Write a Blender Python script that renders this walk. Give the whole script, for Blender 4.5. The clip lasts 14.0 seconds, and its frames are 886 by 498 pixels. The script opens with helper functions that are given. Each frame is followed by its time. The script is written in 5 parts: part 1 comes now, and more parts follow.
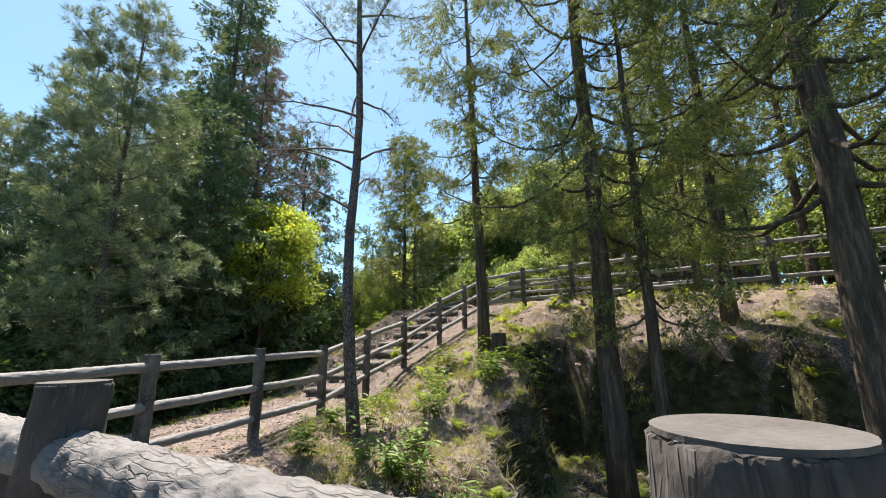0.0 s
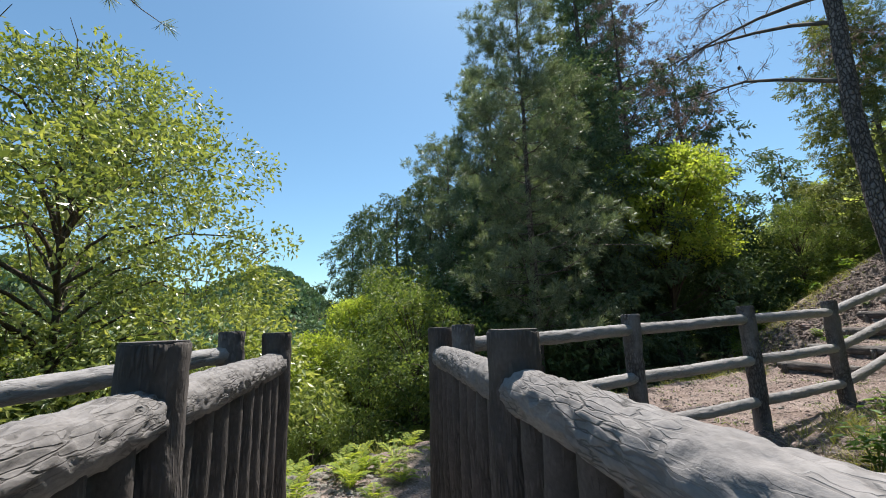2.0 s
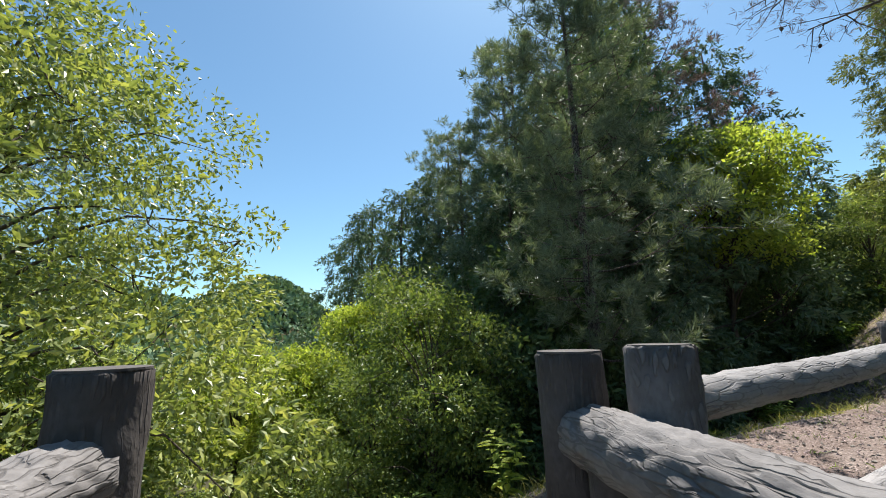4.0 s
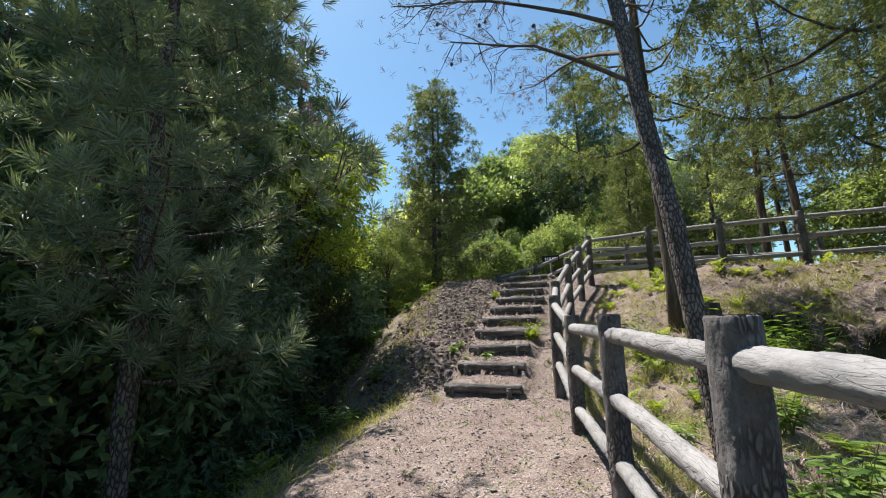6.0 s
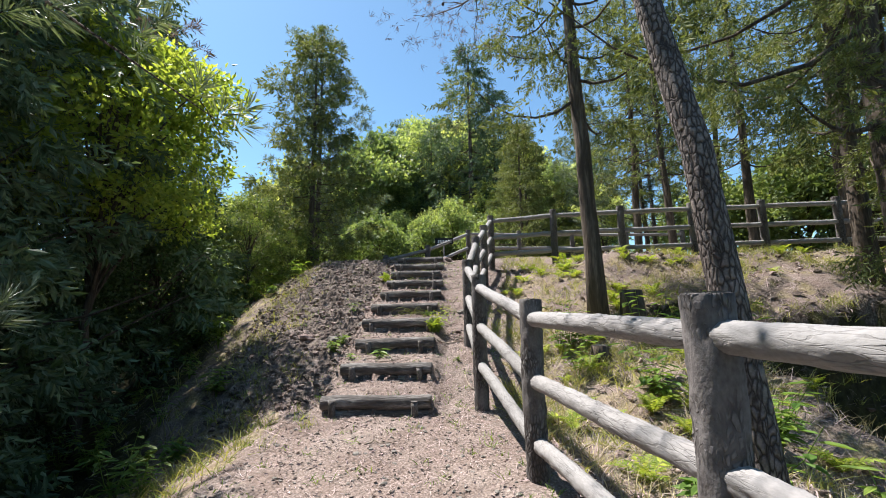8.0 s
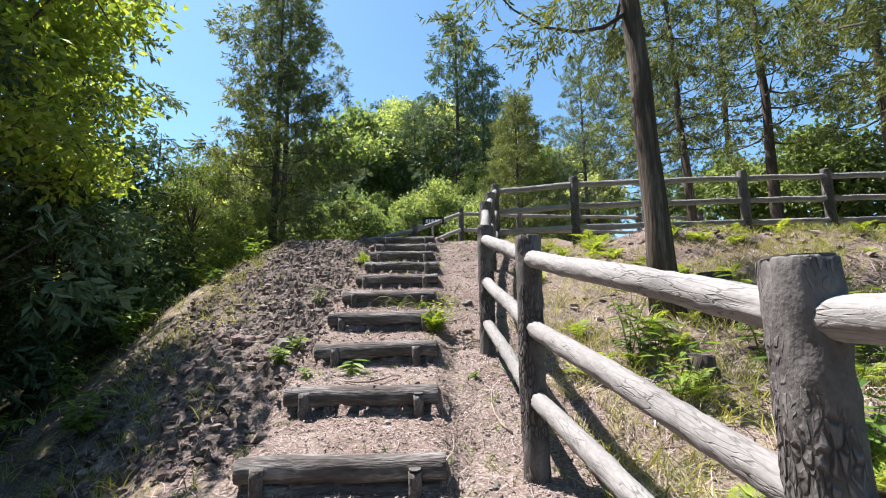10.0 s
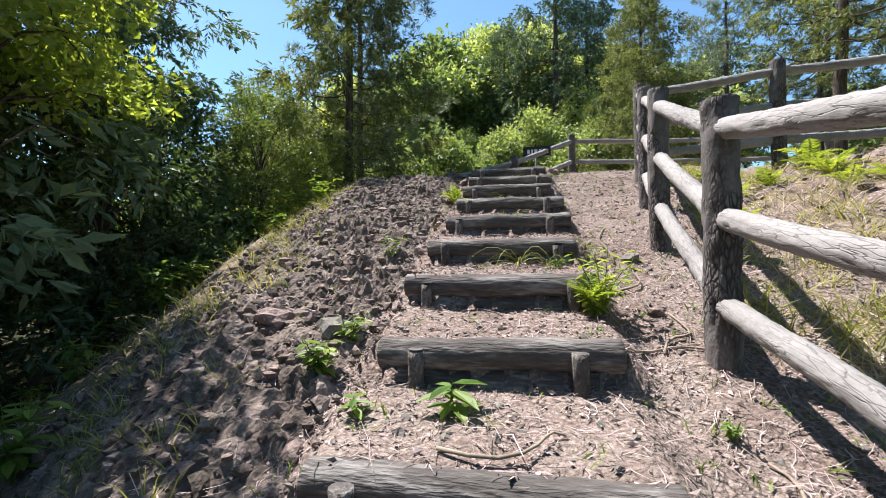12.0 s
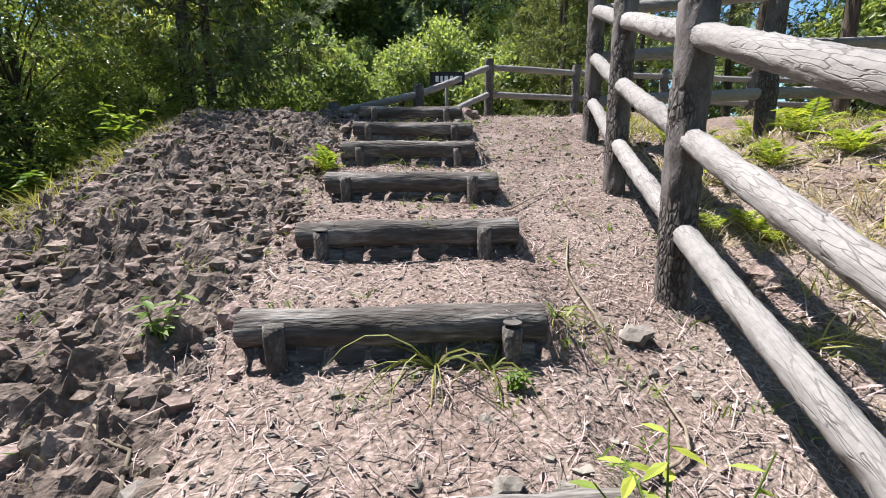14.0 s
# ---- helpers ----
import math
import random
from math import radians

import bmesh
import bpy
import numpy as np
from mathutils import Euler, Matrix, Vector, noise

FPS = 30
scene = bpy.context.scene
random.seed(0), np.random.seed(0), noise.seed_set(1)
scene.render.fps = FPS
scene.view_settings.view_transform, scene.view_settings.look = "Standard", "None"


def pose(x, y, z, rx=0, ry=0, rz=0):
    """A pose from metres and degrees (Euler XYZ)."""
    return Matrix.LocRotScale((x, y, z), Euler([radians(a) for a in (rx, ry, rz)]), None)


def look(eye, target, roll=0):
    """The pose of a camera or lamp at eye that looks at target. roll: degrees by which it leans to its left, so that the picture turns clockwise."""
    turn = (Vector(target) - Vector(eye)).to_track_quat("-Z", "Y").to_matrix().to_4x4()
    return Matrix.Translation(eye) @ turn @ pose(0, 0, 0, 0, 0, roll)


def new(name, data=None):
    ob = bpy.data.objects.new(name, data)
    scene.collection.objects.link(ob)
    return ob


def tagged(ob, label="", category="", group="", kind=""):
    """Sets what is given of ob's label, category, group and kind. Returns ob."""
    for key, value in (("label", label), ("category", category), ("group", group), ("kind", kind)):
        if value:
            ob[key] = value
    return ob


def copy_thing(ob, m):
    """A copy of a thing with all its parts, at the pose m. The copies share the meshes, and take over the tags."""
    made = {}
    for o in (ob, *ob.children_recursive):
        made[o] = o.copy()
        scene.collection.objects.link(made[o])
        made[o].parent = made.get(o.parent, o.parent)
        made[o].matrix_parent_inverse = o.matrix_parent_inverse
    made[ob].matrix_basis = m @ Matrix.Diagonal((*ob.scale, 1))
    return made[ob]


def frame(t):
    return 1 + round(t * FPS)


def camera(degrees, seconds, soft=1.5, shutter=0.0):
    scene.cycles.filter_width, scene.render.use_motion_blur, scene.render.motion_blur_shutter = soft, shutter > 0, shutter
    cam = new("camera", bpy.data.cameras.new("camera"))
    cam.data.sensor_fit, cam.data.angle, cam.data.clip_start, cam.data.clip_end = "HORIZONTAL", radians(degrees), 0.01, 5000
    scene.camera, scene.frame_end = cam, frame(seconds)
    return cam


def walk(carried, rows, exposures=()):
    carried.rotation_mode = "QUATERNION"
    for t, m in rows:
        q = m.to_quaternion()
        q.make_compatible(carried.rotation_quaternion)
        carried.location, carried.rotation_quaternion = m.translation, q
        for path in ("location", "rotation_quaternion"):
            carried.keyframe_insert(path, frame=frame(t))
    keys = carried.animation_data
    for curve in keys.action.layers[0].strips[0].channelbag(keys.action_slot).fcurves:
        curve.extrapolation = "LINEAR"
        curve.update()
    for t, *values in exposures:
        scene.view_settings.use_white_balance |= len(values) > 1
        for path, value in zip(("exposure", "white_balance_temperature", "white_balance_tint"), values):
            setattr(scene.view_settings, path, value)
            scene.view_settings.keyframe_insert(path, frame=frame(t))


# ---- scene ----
cam = camera(93.9, 14.0, soft=1.0)
PATH = [
    (0, (1.157, 0.315, 1.213), (0.982, 2.252, 1.679), -0.9),
    (0.5, (0.922, 0.564, 1.19), (0.134, 2.368, 1.542), -1.4),
    (1, (0.554, 0.699, 1.152), (-0.75, 2.185, 1.449), -1.6),
    (1.5, (0.045, 0.897, 1.158), (-1.478, 2.153, 1.478), -1.8),
    (2, (-0.515, 1.169, 1.158), (-2.1, 2.336, 1.513), -1.7),
    (2.5, (-1.125, 1.329, 1.186), (-2.731, 2.457, 1.568), -1.5),
    (4.8, (-3.09, 2.52, 1.186), (-4.586, 3.768, 1.64), -1.6),
    (5, (-3.3, 2.65, 1.18), (-4.658, 4.052, 1.618), -1.6),
    (5.2, (-3.45, 2.83, 1.185), (-4.566, 4.435, 1.609), -1.5),
    (5.5, (-3.61, 3.174, 1.185), (-4.257, 5.025, 1.577), -1.2),
    (6, (-3.761, 3.702, 1.166), (-3.603, 5.659, 1.549), -1.0),
    (6.5, (-3.771, 4.173, 1.134), (-3.177, 6.05, 1.487), -0.8),
    (7, (-3.745, 4.618, 1.122), (-2.949, 6.424, 1.444), -0.7),
    (7.5, (-3.787, 5.153, 1.2), (-2.969, 6.949, 1.526), -0.8),
    (8, (-3.696, 5.664, 1.19), (-2.968, 7.5, 1.509), -0.9),
    (8.2, (-3.636, 5.852, 1.182), (-2.936, 7.699, 1.492), -1.0),
    (10.3, (-3.07, 8.09, 1.19), (-2.24, 9.887, 1.473), -0.7),
    (10.5, (-3.0, 8.29, 1.215), (-2.206, 10.104, 1.493), -0.9),
    (11, (-2.896, 8.829, 1.229), (-2.211, 10.693, 1.467), -0.5),
    (11.5, (-2.829, 9.323, 1.245), (-2.313, 11.249, 1.402), -0.7),
    (12, (-2.765, 9.857, 1.271), (-2.316, 11.806, 1.313), -0.3),
    (12.5, (-2.64, 10.364, 1.399), (-1.957, 12.239, 1.267), -0.3),
    (13, (-2.378, 10.78, 1.601), (-1.508, 12.553, 1.29), 0.0),
    (13.5, (-2.175, 11.226, 1.682), (-1.311, 12.994, 1.326), -0.0),
    (14, (-2.043, 11.625, 1.937), (-1.174, 13.395, 1.603), -0.1),
]
EXPOSURES = [(0, 1.4, 6950, 12), (0.6, 1.28, 6900, 12), (1.5, 0.85, 6550, 10), (5, 0.95, 6500, 10), (8, 1.18, 6450, 11), (10.5, 1.36, 6380, 13), (14, 1.25, 6400, 13)]
walk(cam, [(t, look(eye, target, roll)) for t, eye, target, roll in PATH], EXPOSURES)

# ---- sky and sun: high, ahead and a little left of the stairs ----
SUN_WAY = Vector((-0.56, 0.83, 0)).normalized()      # towards the sun, on the ground plan
SUN_UP = radians(63)
sun_dir = Vector((SUN_WAY.x * math.cos(SUN_UP), SUN_WAY.y * math.cos(SUN_UP), math.sin(SUN_UP)))
world = bpy.data.worlds.new("world")
scene.world = world
world.use_nodes = True
wn = world.node_tree
sky = wn.nodes.new("ShaderNodeTexSky")
sky.sky_type, sky.sun_disc = "NISHITA", False
sky.sun_elevation, sky.sun_rotation = SUN_UP, math.atan2(SUN_WAY.x, SUN_WAY.y)
sky.air_density, sky.dust_density, sky.ozone_density, sky.altitude = 1.0, 0.6, 1.0, 200
hue = wn.nodes.new("ShaderNodeMix")
hue.data_type, hue.blend_type = "RGBA", "MULTIPLY"
hue.inputs["Factor"].default_value = 1.0
hue.inputs[7].default_value = (0.80, 1.05, 1.08, 1)
wn.links.new(sky.outputs[0], hue.inputs[6])
wn.links.new(hue.outputs[2], wn.nodes["Background"].inputs["Color"])
wn.nodes["Background"].inputs["Strength"].default_value = 0.085
sun = new("sun", bpy.data.lights.new("sun", "SUN"))
sun.data.energy, sun.data.angle, sun.data.color = 5.0, radians(0.53), (1.0, 0.95, 0.88)
sun.matrix_world = look(sun_dir * 60, (0, 0, 0))

# ---- materials ----
def material(name, dark, light, scale=4.0, fine=60.0, rough=0.85, bump=0.3, stretch=(1, 1, 1), vary=0.0, island=0.0, see_through=0.0, spread=0.35, gloss=0.3, third=None):
    """A procedural surface: two colours mixed by a coarse and a fine noise, fine relief, and a change from piece to piece."""
    m = bpy.data.materials.new(name)
    m.use_nodes = True
    nt = m.node_tree
    n, link = nt.nodes, nt.links.new
    bsdf, out = n["Principled BSDF"], n["Material Output"]
    co = n.new("ShaderNodeTexCoord")
    mp = n.new("ShaderNodeMapping")
    mp.inputs["Scale"].default_value = stretch
    link(co.outputs["Object"], mp.inputs["Vector"])
    a, b = n.new("ShaderNodeTexNoise"), n.new("ShaderNodeTexNoise")
    for tex, sc, detail in ((a, scale, 4), (b, fine, 3)):
        link(mp.outputs[0], tex.inputs["Vector"])
        tex.inputs["Scale"].default_value, tex.inputs["Detail"].default_value = sc, detail
    add = n.new("ShaderNodeMath")
    add.operation = "MULTIPLY_ADD"
    link(b.outputs["Fac"], add.inputs[0])
    add.inputs[1].default_value = 0.6
    link(a.outputs["Fac"], add.inputs[2])
    ramp = n.new("ShaderNodeValToRGB")
    ramp.color_ramp.elements[0].position, ramp.color_ramp.elements[1].position = 0.8 - spread, 0.8 + spread
    ramp.color_ramp.elements[0].color, ramp.color_ramp.elements[1].color = (*dark, 1), (*light, 1)
    if third:
        el = ramp.color_ramp.elements.new(0.8)
        el.color = (*third, 1)
    link(add.outputs[0], ramp.inputs[0])
    colour = ramp.outputs[0]
    for amount, node, socket in ((vary, "ShaderNodeObjectInfo", "Random"), (island, "ShaderNodeNewGeometry", "Random Per Island")):
        if amount:
            src = n.new(node)
            hsv = n.new("ShaderNodeHueSaturation")
            rng, hue = n.new("ShaderNodeMapRange"), n.new("ShaderNodeMapRange")
            rng.inputs["To Min"].default_value, rng.inputs["To Max"].default_value = 1 - amount, 1 + amount
            hue.inputs["To Min"].default_value, hue.inputs["To Max"].default_value = 0.5 + amount * 0.09, 0.5 - amount * 0.05
            link(src.outputs[socket], rng.inputs["Value"])
            link(src.outputs[socket], hue.inputs["Value"])
            link(rng.outputs[0], hsv.inputs["Value"])
            link(hue.outputs[0], hsv.inputs["Hue"])
            link(colour, hsv.inputs["Color"])
            colour = hsv.outputs[0]
    link(colour, bsdf.inputs["Base Color"])
    bsdf.inputs["Roughness"].default_value = rough
    bsdf.inputs["Specular IOR Level"].default_value = gloss
    if bump:
        bp = n.new("ShaderNodeBump")
        bp.inputs["Strength"].default_value, bp.inputs["Distance"].default_value = bump, 0.02
        link(add.outputs[0], bp.inputs["Height"])
        link(bp.outputs[0], bsdf.inputs["Normal"])
    if see_through:
        tr, mix = n.new("ShaderNodeBsdfTranslucent"), n.new("ShaderNodeMixShader")
        warm = n.new("ShaderNodeMix")
        warm.data_type, warm.blend_type = "RGBA", "MULTIPLY"
        warm.inputs["Factor"].default_value = 1.0
        link(colour, warm.inputs[6])
        warm.inputs[7].default_value = (1.35, 1.32, 0.6, 1)
        link(warm.outputs[2], tr.inputs["Color"])
        mix.inputs[0].default_value = see_through
        link(bsdf.outputs[0], mix.inputs[1])
        link(tr.outputs[0], mix.inputs[2])
        link(mix.outputs[0], out.inputs["Surface"])
    return m


def bark_material(name, crack, dark, light, cells, stretch, depth=1.0, wide=0.10, smooth=(0.40, 0.66)):
    """Cast bark: pale plates parted by dark cracks, blotched and gritty."""
    m = material(name, dark, light, 5.0, 80, 0.88, 0.0, vary=0.08, spread=0.3)
    nt = m.node_tree
    n, link = nt.nodes, nt.links.new
    bsdf = n["Principled BSDF"]
    co, mp, vo = n.new("ShaderNodeTexCoord"), n.new("ShaderNodeMapping"), n.new("ShaderNodeTexVoronoi")
    wob, add = n.new("ShaderNodeTexNoise"), n.new("ShaderNodeVectorMath")
    mp.inputs["Scale"].default_value = stretch
    link(co.outputs["Object"], mp.inputs["Vector"])
    wob.inputs["Scale"].default_value = cells * 0.7
    link(mp.outputs[0], wob.inputs["Vector"])
    sc = n.new("ShaderNodeVectorMath")
    sc.operation = "SCALE"
    sc.inputs["Scale"].default_value = 1.1 / cells
    link(wob.outputs["Color"], sc.inputs[0])
    link(mp.outputs[0], add.inputs[0])
    link(sc.outputs[0], add.inputs[1])
    vo.feature = "DISTANCE_TO_EDGE"
    vo.inputs["Scale"].default_value = cells
    link(add.outputs[0], vo.inputs["Vector"])
    rng = n.new("ShaderNodeMapRange")
    rng.inputs["From Min"].default_value, rng.inputs["From Max"].default_value = 0.0, wide
    link(vo.outputs["Distance"], rng.inputs["Value"])
    part_n = n.new("ShaderNodeTexNoise")
    part_n.inputs["Scale"].default_value = 4.0
    link(co.outputs["Object"], part_n.inputs["Vector"])
    lo = n.new("ShaderNodeMapRange")
    lo.inputs["From Min"].default_value, lo.inputs["From Max"].default_value = smooth
    link(part_n.outputs["Fac"], lo.inputs["Value"])
    mx = n.new("ShaderNodeMath")
    mx.operation = "MAXIMUM"
    link(rng.outputs[0], mx.inputs[0])
    link(lo.outputs[0], mx.inputs[1])
    mix = n.new("ShaderNodeMix")
    mix.data_type = "RGBA"
    link(mx.outputs[0], mix.inputs[0])
    mix.inputs[6].default_value = (*crack, 1)
    link(bsdf.inputs["Base Color"].links[0].from_socket, mix.inputs[7])
    link(mix.outputs[2], bsdf.inputs["Base Color"])
    grit = n.new("ShaderNodeTexNoise")
    grit.inputs["Scale"].default_value, grit.inputs["Detail"].default_value = 90, 5
    link(co.outputs["Object"], grit.inputs["Vector"])
    hs = n.new("ShaderNodeMath")
    hs.operation = "MULTIPLY_ADD"
    link(grit.outputs["Fac"], hs.inputs[0])
    hs.inputs[1].default_value = 0.35
    link(mx.outputs[0], hs.inputs[2])
    bp = n.new("ShaderNodeBump")
    bp.inputs["Strength"].default_value, bp.inputs["Distance"].default_value = depth, 0.012
    link(hs.outputs[0], bp.inputs["Height"])
    link(bp.outputs[0], bsdf.inputs["Normal"])
    return m


M_LOG = bark_material("cast_log", (0.165, 0.156, 0.154), (0.205, 0.195, 0.193), (0.315, 0.303, 0.30), 50.0, (1, 1, 0.22), 0.5, 0.06, (0.42, 0.60))
M_POST = bark_material("cast_post", (0.05, 0.043, 0.042), (0.09, 0.08, 0.078), (0.19, 0.176, 0.173), 46.0, (1, 1, 0.55), 0.9, 0.22, (0.44, 0.56))
M_POST_DARK = bark_material("cast_post_dark", (0.05, 0.043, 0.04), (0.062, 0.053, 0.049), (0.125, 0.111, 0.104), 60.0, (1, 1, 0.2), 0.7, 0.3)
M_RAIL = bark_material("cast_rail", (0.10, 0.092, 0.089), (0.13, 0.121, 0.118), (0.235, 0.222, 0.217), 52.0, (1, 1, 0.20), 0.55, 0.10, (0.40, 0.58))
M_LOGTOP = material("cast_log_end", (0.065, 0.057, 0.053), (0.125, 0.114, 0.108), 8.0, 120, 0.9, 0.2)
M_STEP = material("step_log", (0.035, 0.03, 0.028), (0.24, 0.225, 0.215), 12.0, 70, 0.9, 1.0, (1, 1, 0.22), vary=0.1, third=(0.10, 0.09, 0.085), spread=0.34)
M_DECK = material("deck_concrete", (0.26, 0.24, 0.225), (0.40, 0.38, 0.355), 2.0, 90, 0.9, 0.2)
M_BARK_RED = bark_material("pine_bark", (0.045, 0.035, 0.032), (0.10, 0.08, 0.073), (0.30, 0.255, 0.238), 30.0, (1, 1, 0.40), 1.0, 0.22, (0.62, 0.9))
M_BARK = material("cedar_bark", (0.035, 0.028, 0.022), (0.17, 0.135, 0.105), 14.0, 50, 0.95, 0.9, (1, 1, 0.12), third=(0.085, 0.066, 0.053))
M_TWIG = material("twig", (0.10, 0.08, 0.06), (0.30, 0.25, 0.20), 6, 50, 0.9, 0.2, vary=0.2, island=0.3)
M_DEADWOOD = material("dead_limb", (0.045, 0.036, 0.03), (0.15, 0.125, 0.108), 6, 50, 0.9, 0.2, island=0.2)
M_DEAD = material("dead_needles", (0.23, 0.14, 0.11), (0.44, 0.31, 0.25), 5, 50, 0.9, 0, island=0.4)
M_PINE = material("pine_needles", (0.05, 0.085, 0.055), (0.235, 0.285, 0.205), 2.0, 30, 0.42, 0, island=0.28, see_through=0.25, gloss=0.35)
M_CEDAR = material("cedar_needles", (0.055, 0.082, 0.034), (0.225, 0.25, 0.095), 1.2, 25, 0.6, 0, island=0.28, see_through=0.3)
M_CEDAR_DARK = material("dark_cedar_needles", (0.05, 0.087, 0.055), (0.155, 0.215, 0.12), 1.2, 25, 0.6, 0, island=0.28, see_through=0.2)
M_LEAF = material("broad_leaf", (0.07, 0.12, 0.034), (0.22, 0.275, 0.09), 0.8, 20, 0.42, 0, island=0.28, see_through=0.4, gloss=0.3)
M_LEAF_YELLOW = material("young_leaf", (0.15, 0.22, 0.035), (0.38, 0.44, 0.10), 0.8, 20, 0.45, 0, island=0.28, see_through=0.55, gloss=0.5)
M_LEAF_OLIVE = material("olive_leaf", (0.11, 0.15, 0.045), (0.35, 0.39, 0.14), 0.8, 20, 0.35, 0, island=0.35, see_through=0.38, gloss=0.6)
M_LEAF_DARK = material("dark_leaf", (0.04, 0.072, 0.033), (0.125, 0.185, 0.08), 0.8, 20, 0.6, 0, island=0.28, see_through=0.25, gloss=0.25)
M_FAR = material("far_leaf", (0.14, 0.19, 0.085), (0.40, 0.45, 0.20), 0.35, 6, 0.5, 0, vary=0.45, island=0.25, see_through=0.5, gloss=0.5)
# far leaves paled and blued: distance haze is mixed into the colour
M_DISTANT_HAZE = material("distant_leaf_haze", (0.10, 0.16, 0.095), (0.20, 0.28, 0.15), 0.05, 1.0, 0.8, 0, island=0.3, see_through=0.1)
M_GRASS = material("grass", (0.14, 0.17, 0.045), (0.40, 0.39, 0.14), 1.2, 20, 0.6, 0, island=0.4, see_through=0.35)
M_DRY = material("dry_grass", (0.25, 0.20, 0.12), (0.52, 0.45, 0.30), 1.2, 20, 0.8, 0, island=0.4, see_through=0.2)
M_FERN = material("fern", (0.19, 0.25, 0.035), (0.40, 0.45, 0.09), 1.2, 20, 0.6, 0, vary=0.15, island=0.3, see_through=0.45)
M_WEED = material("weed", (0.09, 0.16, 0.03), (0.20, 0.28, 0.06), 1.2, 20, 0.5, 0, vary=0.15, island=0.3, see_through=0.4)
M_CLOD = material("clod", (0.075, 0.054, 0.048), (0.34, 0.262, 0.24), 6.0, 45, 0.95, 1.0, vary=0.2, island=0.3, third=(0.175, 0.132, 0.119), spread=0.26)
M_STONE = material("stone", (0.10, 0.09, 0.08), (0.33, 0.30, 0.27), 6.0, 60, 0.9, 0.5, vary=0.2, third=(0.2, 0.18, 0.165))
M_LITTER = material("needle_litter", (0.125, 0.09, 0.084), (0.40, 0.325, 0.305), 2.0, 40, 0.9, 0, island=0.65)
M_SIGN = material("sign_board", (0.012, 0.012, 0.012), (0.03, 0.03, 0.03), 5, 60, 0.5, 0.05)
M_WHITE = material("sign_paint", (0.7, 0.7, 0.68), (0.82, 0.82, 0.8), 8, 60, 0.6, 0)


def ground_material():
    """Soil, litter, grass, rubble and the gully's painted shade, laid out by the plan of the slope and broken up by
    noise.
    """
    m = bpy.data.materials.new("ground")
    m.use_nodes = True
    nt = m.node_tree
    n, link = nt.nodes, nt.links.new
    bsdf = n["Principled BSDF"]
    geo = n.new("ShaderNodeNewGeometry")

    def noise_tex(scale, detail=5):
        t = n.new("ShaderNodeTexNoise")
        link(geo.outputs["Position"], t.inputs["Vector"])
        t.inputs["Scale"].default_value, t.inputs["Detail"].default_value = scale, detail
        return t.outputs["Fac"]

    def ramp(src, stops):
        r = n.new("ShaderNodeValToRGB")
        els = r.color_ramp.elements
        while len(els) < len(stops):
            els.new(0.5)
        for el, (p, c) in zip(els, stops):
            el.position, el.color = p, (*c, 1)
        link(src, r.inputs[0])
        return r.outputs[0]

    def mix(fac, c1, c2):
        x = n.new("ShaderNodeMix")
        x.data_type = "RGBA"
        link(fac, x.inputs[0])
        link(c1, x.inputs[6])
        link(c2, x.inputs[7])
        return x.outputs[2]

    litter = ramp(noise_tex(55, 8), [(0.32, (0.06, 0.043, 0.037)), (0.5, (0.20, 0.155, 0.135)), (0.66, (0.43, 0.345, 0.318))])
    tint = ramp(noise_tex(1.6), [(0.35, (0.15, 0.105, 0.09)), (0.65, (0.29, 0.24, 0.21))])
    half = n.new("ShaderNodeValue")
    half.outputs[0].default_value = 0.42
    path_col = mix(half.outputs[0], litter, tint)
    bare = n.new("ShaderNodeMapRange")
    bare.inputs["From Min"].default_value, bare.inputs["From Max"].default_value = 0.52, 0.66
    bare.inputs["To Max"].default_value = 0.65
    link(noise_tex(2.3, 7), bare.inputs["Value"])
    path_col = mix(bare.outputs[0], path_col, ramp(noise_tex(18, 7), [(0.35, (0.09, 0.062, 0.052)), (0.65, (0.24, 0.18, 0.155))]))
    rubble = ramp(noise_tex(28, 8), [(0.3, (0.06, 0.045, 0.04)), (0.52, (0.15, 0.12, 0.105)), (0.7, (0.30, 0.25, 0.22))])
    grass = ramp(noise_tex(35, 6), [(0.3, (0.105, 0.082, 0.042)), (0.5, (0.26, 0.215, 0.115)), (0.7, (0.43, 0.365, 0.23))])
    # woods floor tone, used too for the shade painted on the gully walls
    woods_shade = ramp(noise_tex(6, 6), [(0.3, (0.025, 0.022, 0.014)), (0.6, (0.07, 0.065, 0.03)), (0.75, (0.09, 0.11, 0.035))])
    attr = n.new("ShaderNodeVertexColor")
    attr.layer_name = "cover"
    sep = n.new("ShaderNodeSeparateColor")
    link(attr.outputs["Color"], sep.inputs[0])
    broken = noise_tex(3.2, 6)

    def edge(chan):
        a = n.new("ShaderNodeMath")
        a.operation = "ADD"
        link(sep.outputs[chan], a.inputs[0])
        link(broken, a.inputs[1])
        r = n.new("ShaderNodeMapRange")
        r.inputs["From Min"].default_value, r.inputs["From Max"].default_value = 0.88, 1.12
        link(a.outputs[0], r.inputs["Value"])
        return r.outputs[0]

    c = mix(edge(0), path_col, rubble)
    c = mix(edge(1), c, grass)
    c = mix(edge(2), c, woods_shade)
    link(c, bsdf.inputs["Base Color"])
    bsdf.inputs["Roughness"].default_value = 0.95
    bsdf.inputs["Specular IOR Level"].default_value = 0.15
    bp = n.new("ShaderNodeBump")
    bp.inputs["Strength"].default_value, bp.inputs["Distance"].default_value = 0.9, 0.03
    link(noise_tex(40, 8), bp.inputs["Height"])
    link(bp.outputs[0], bsdf.inputs["Normal"])
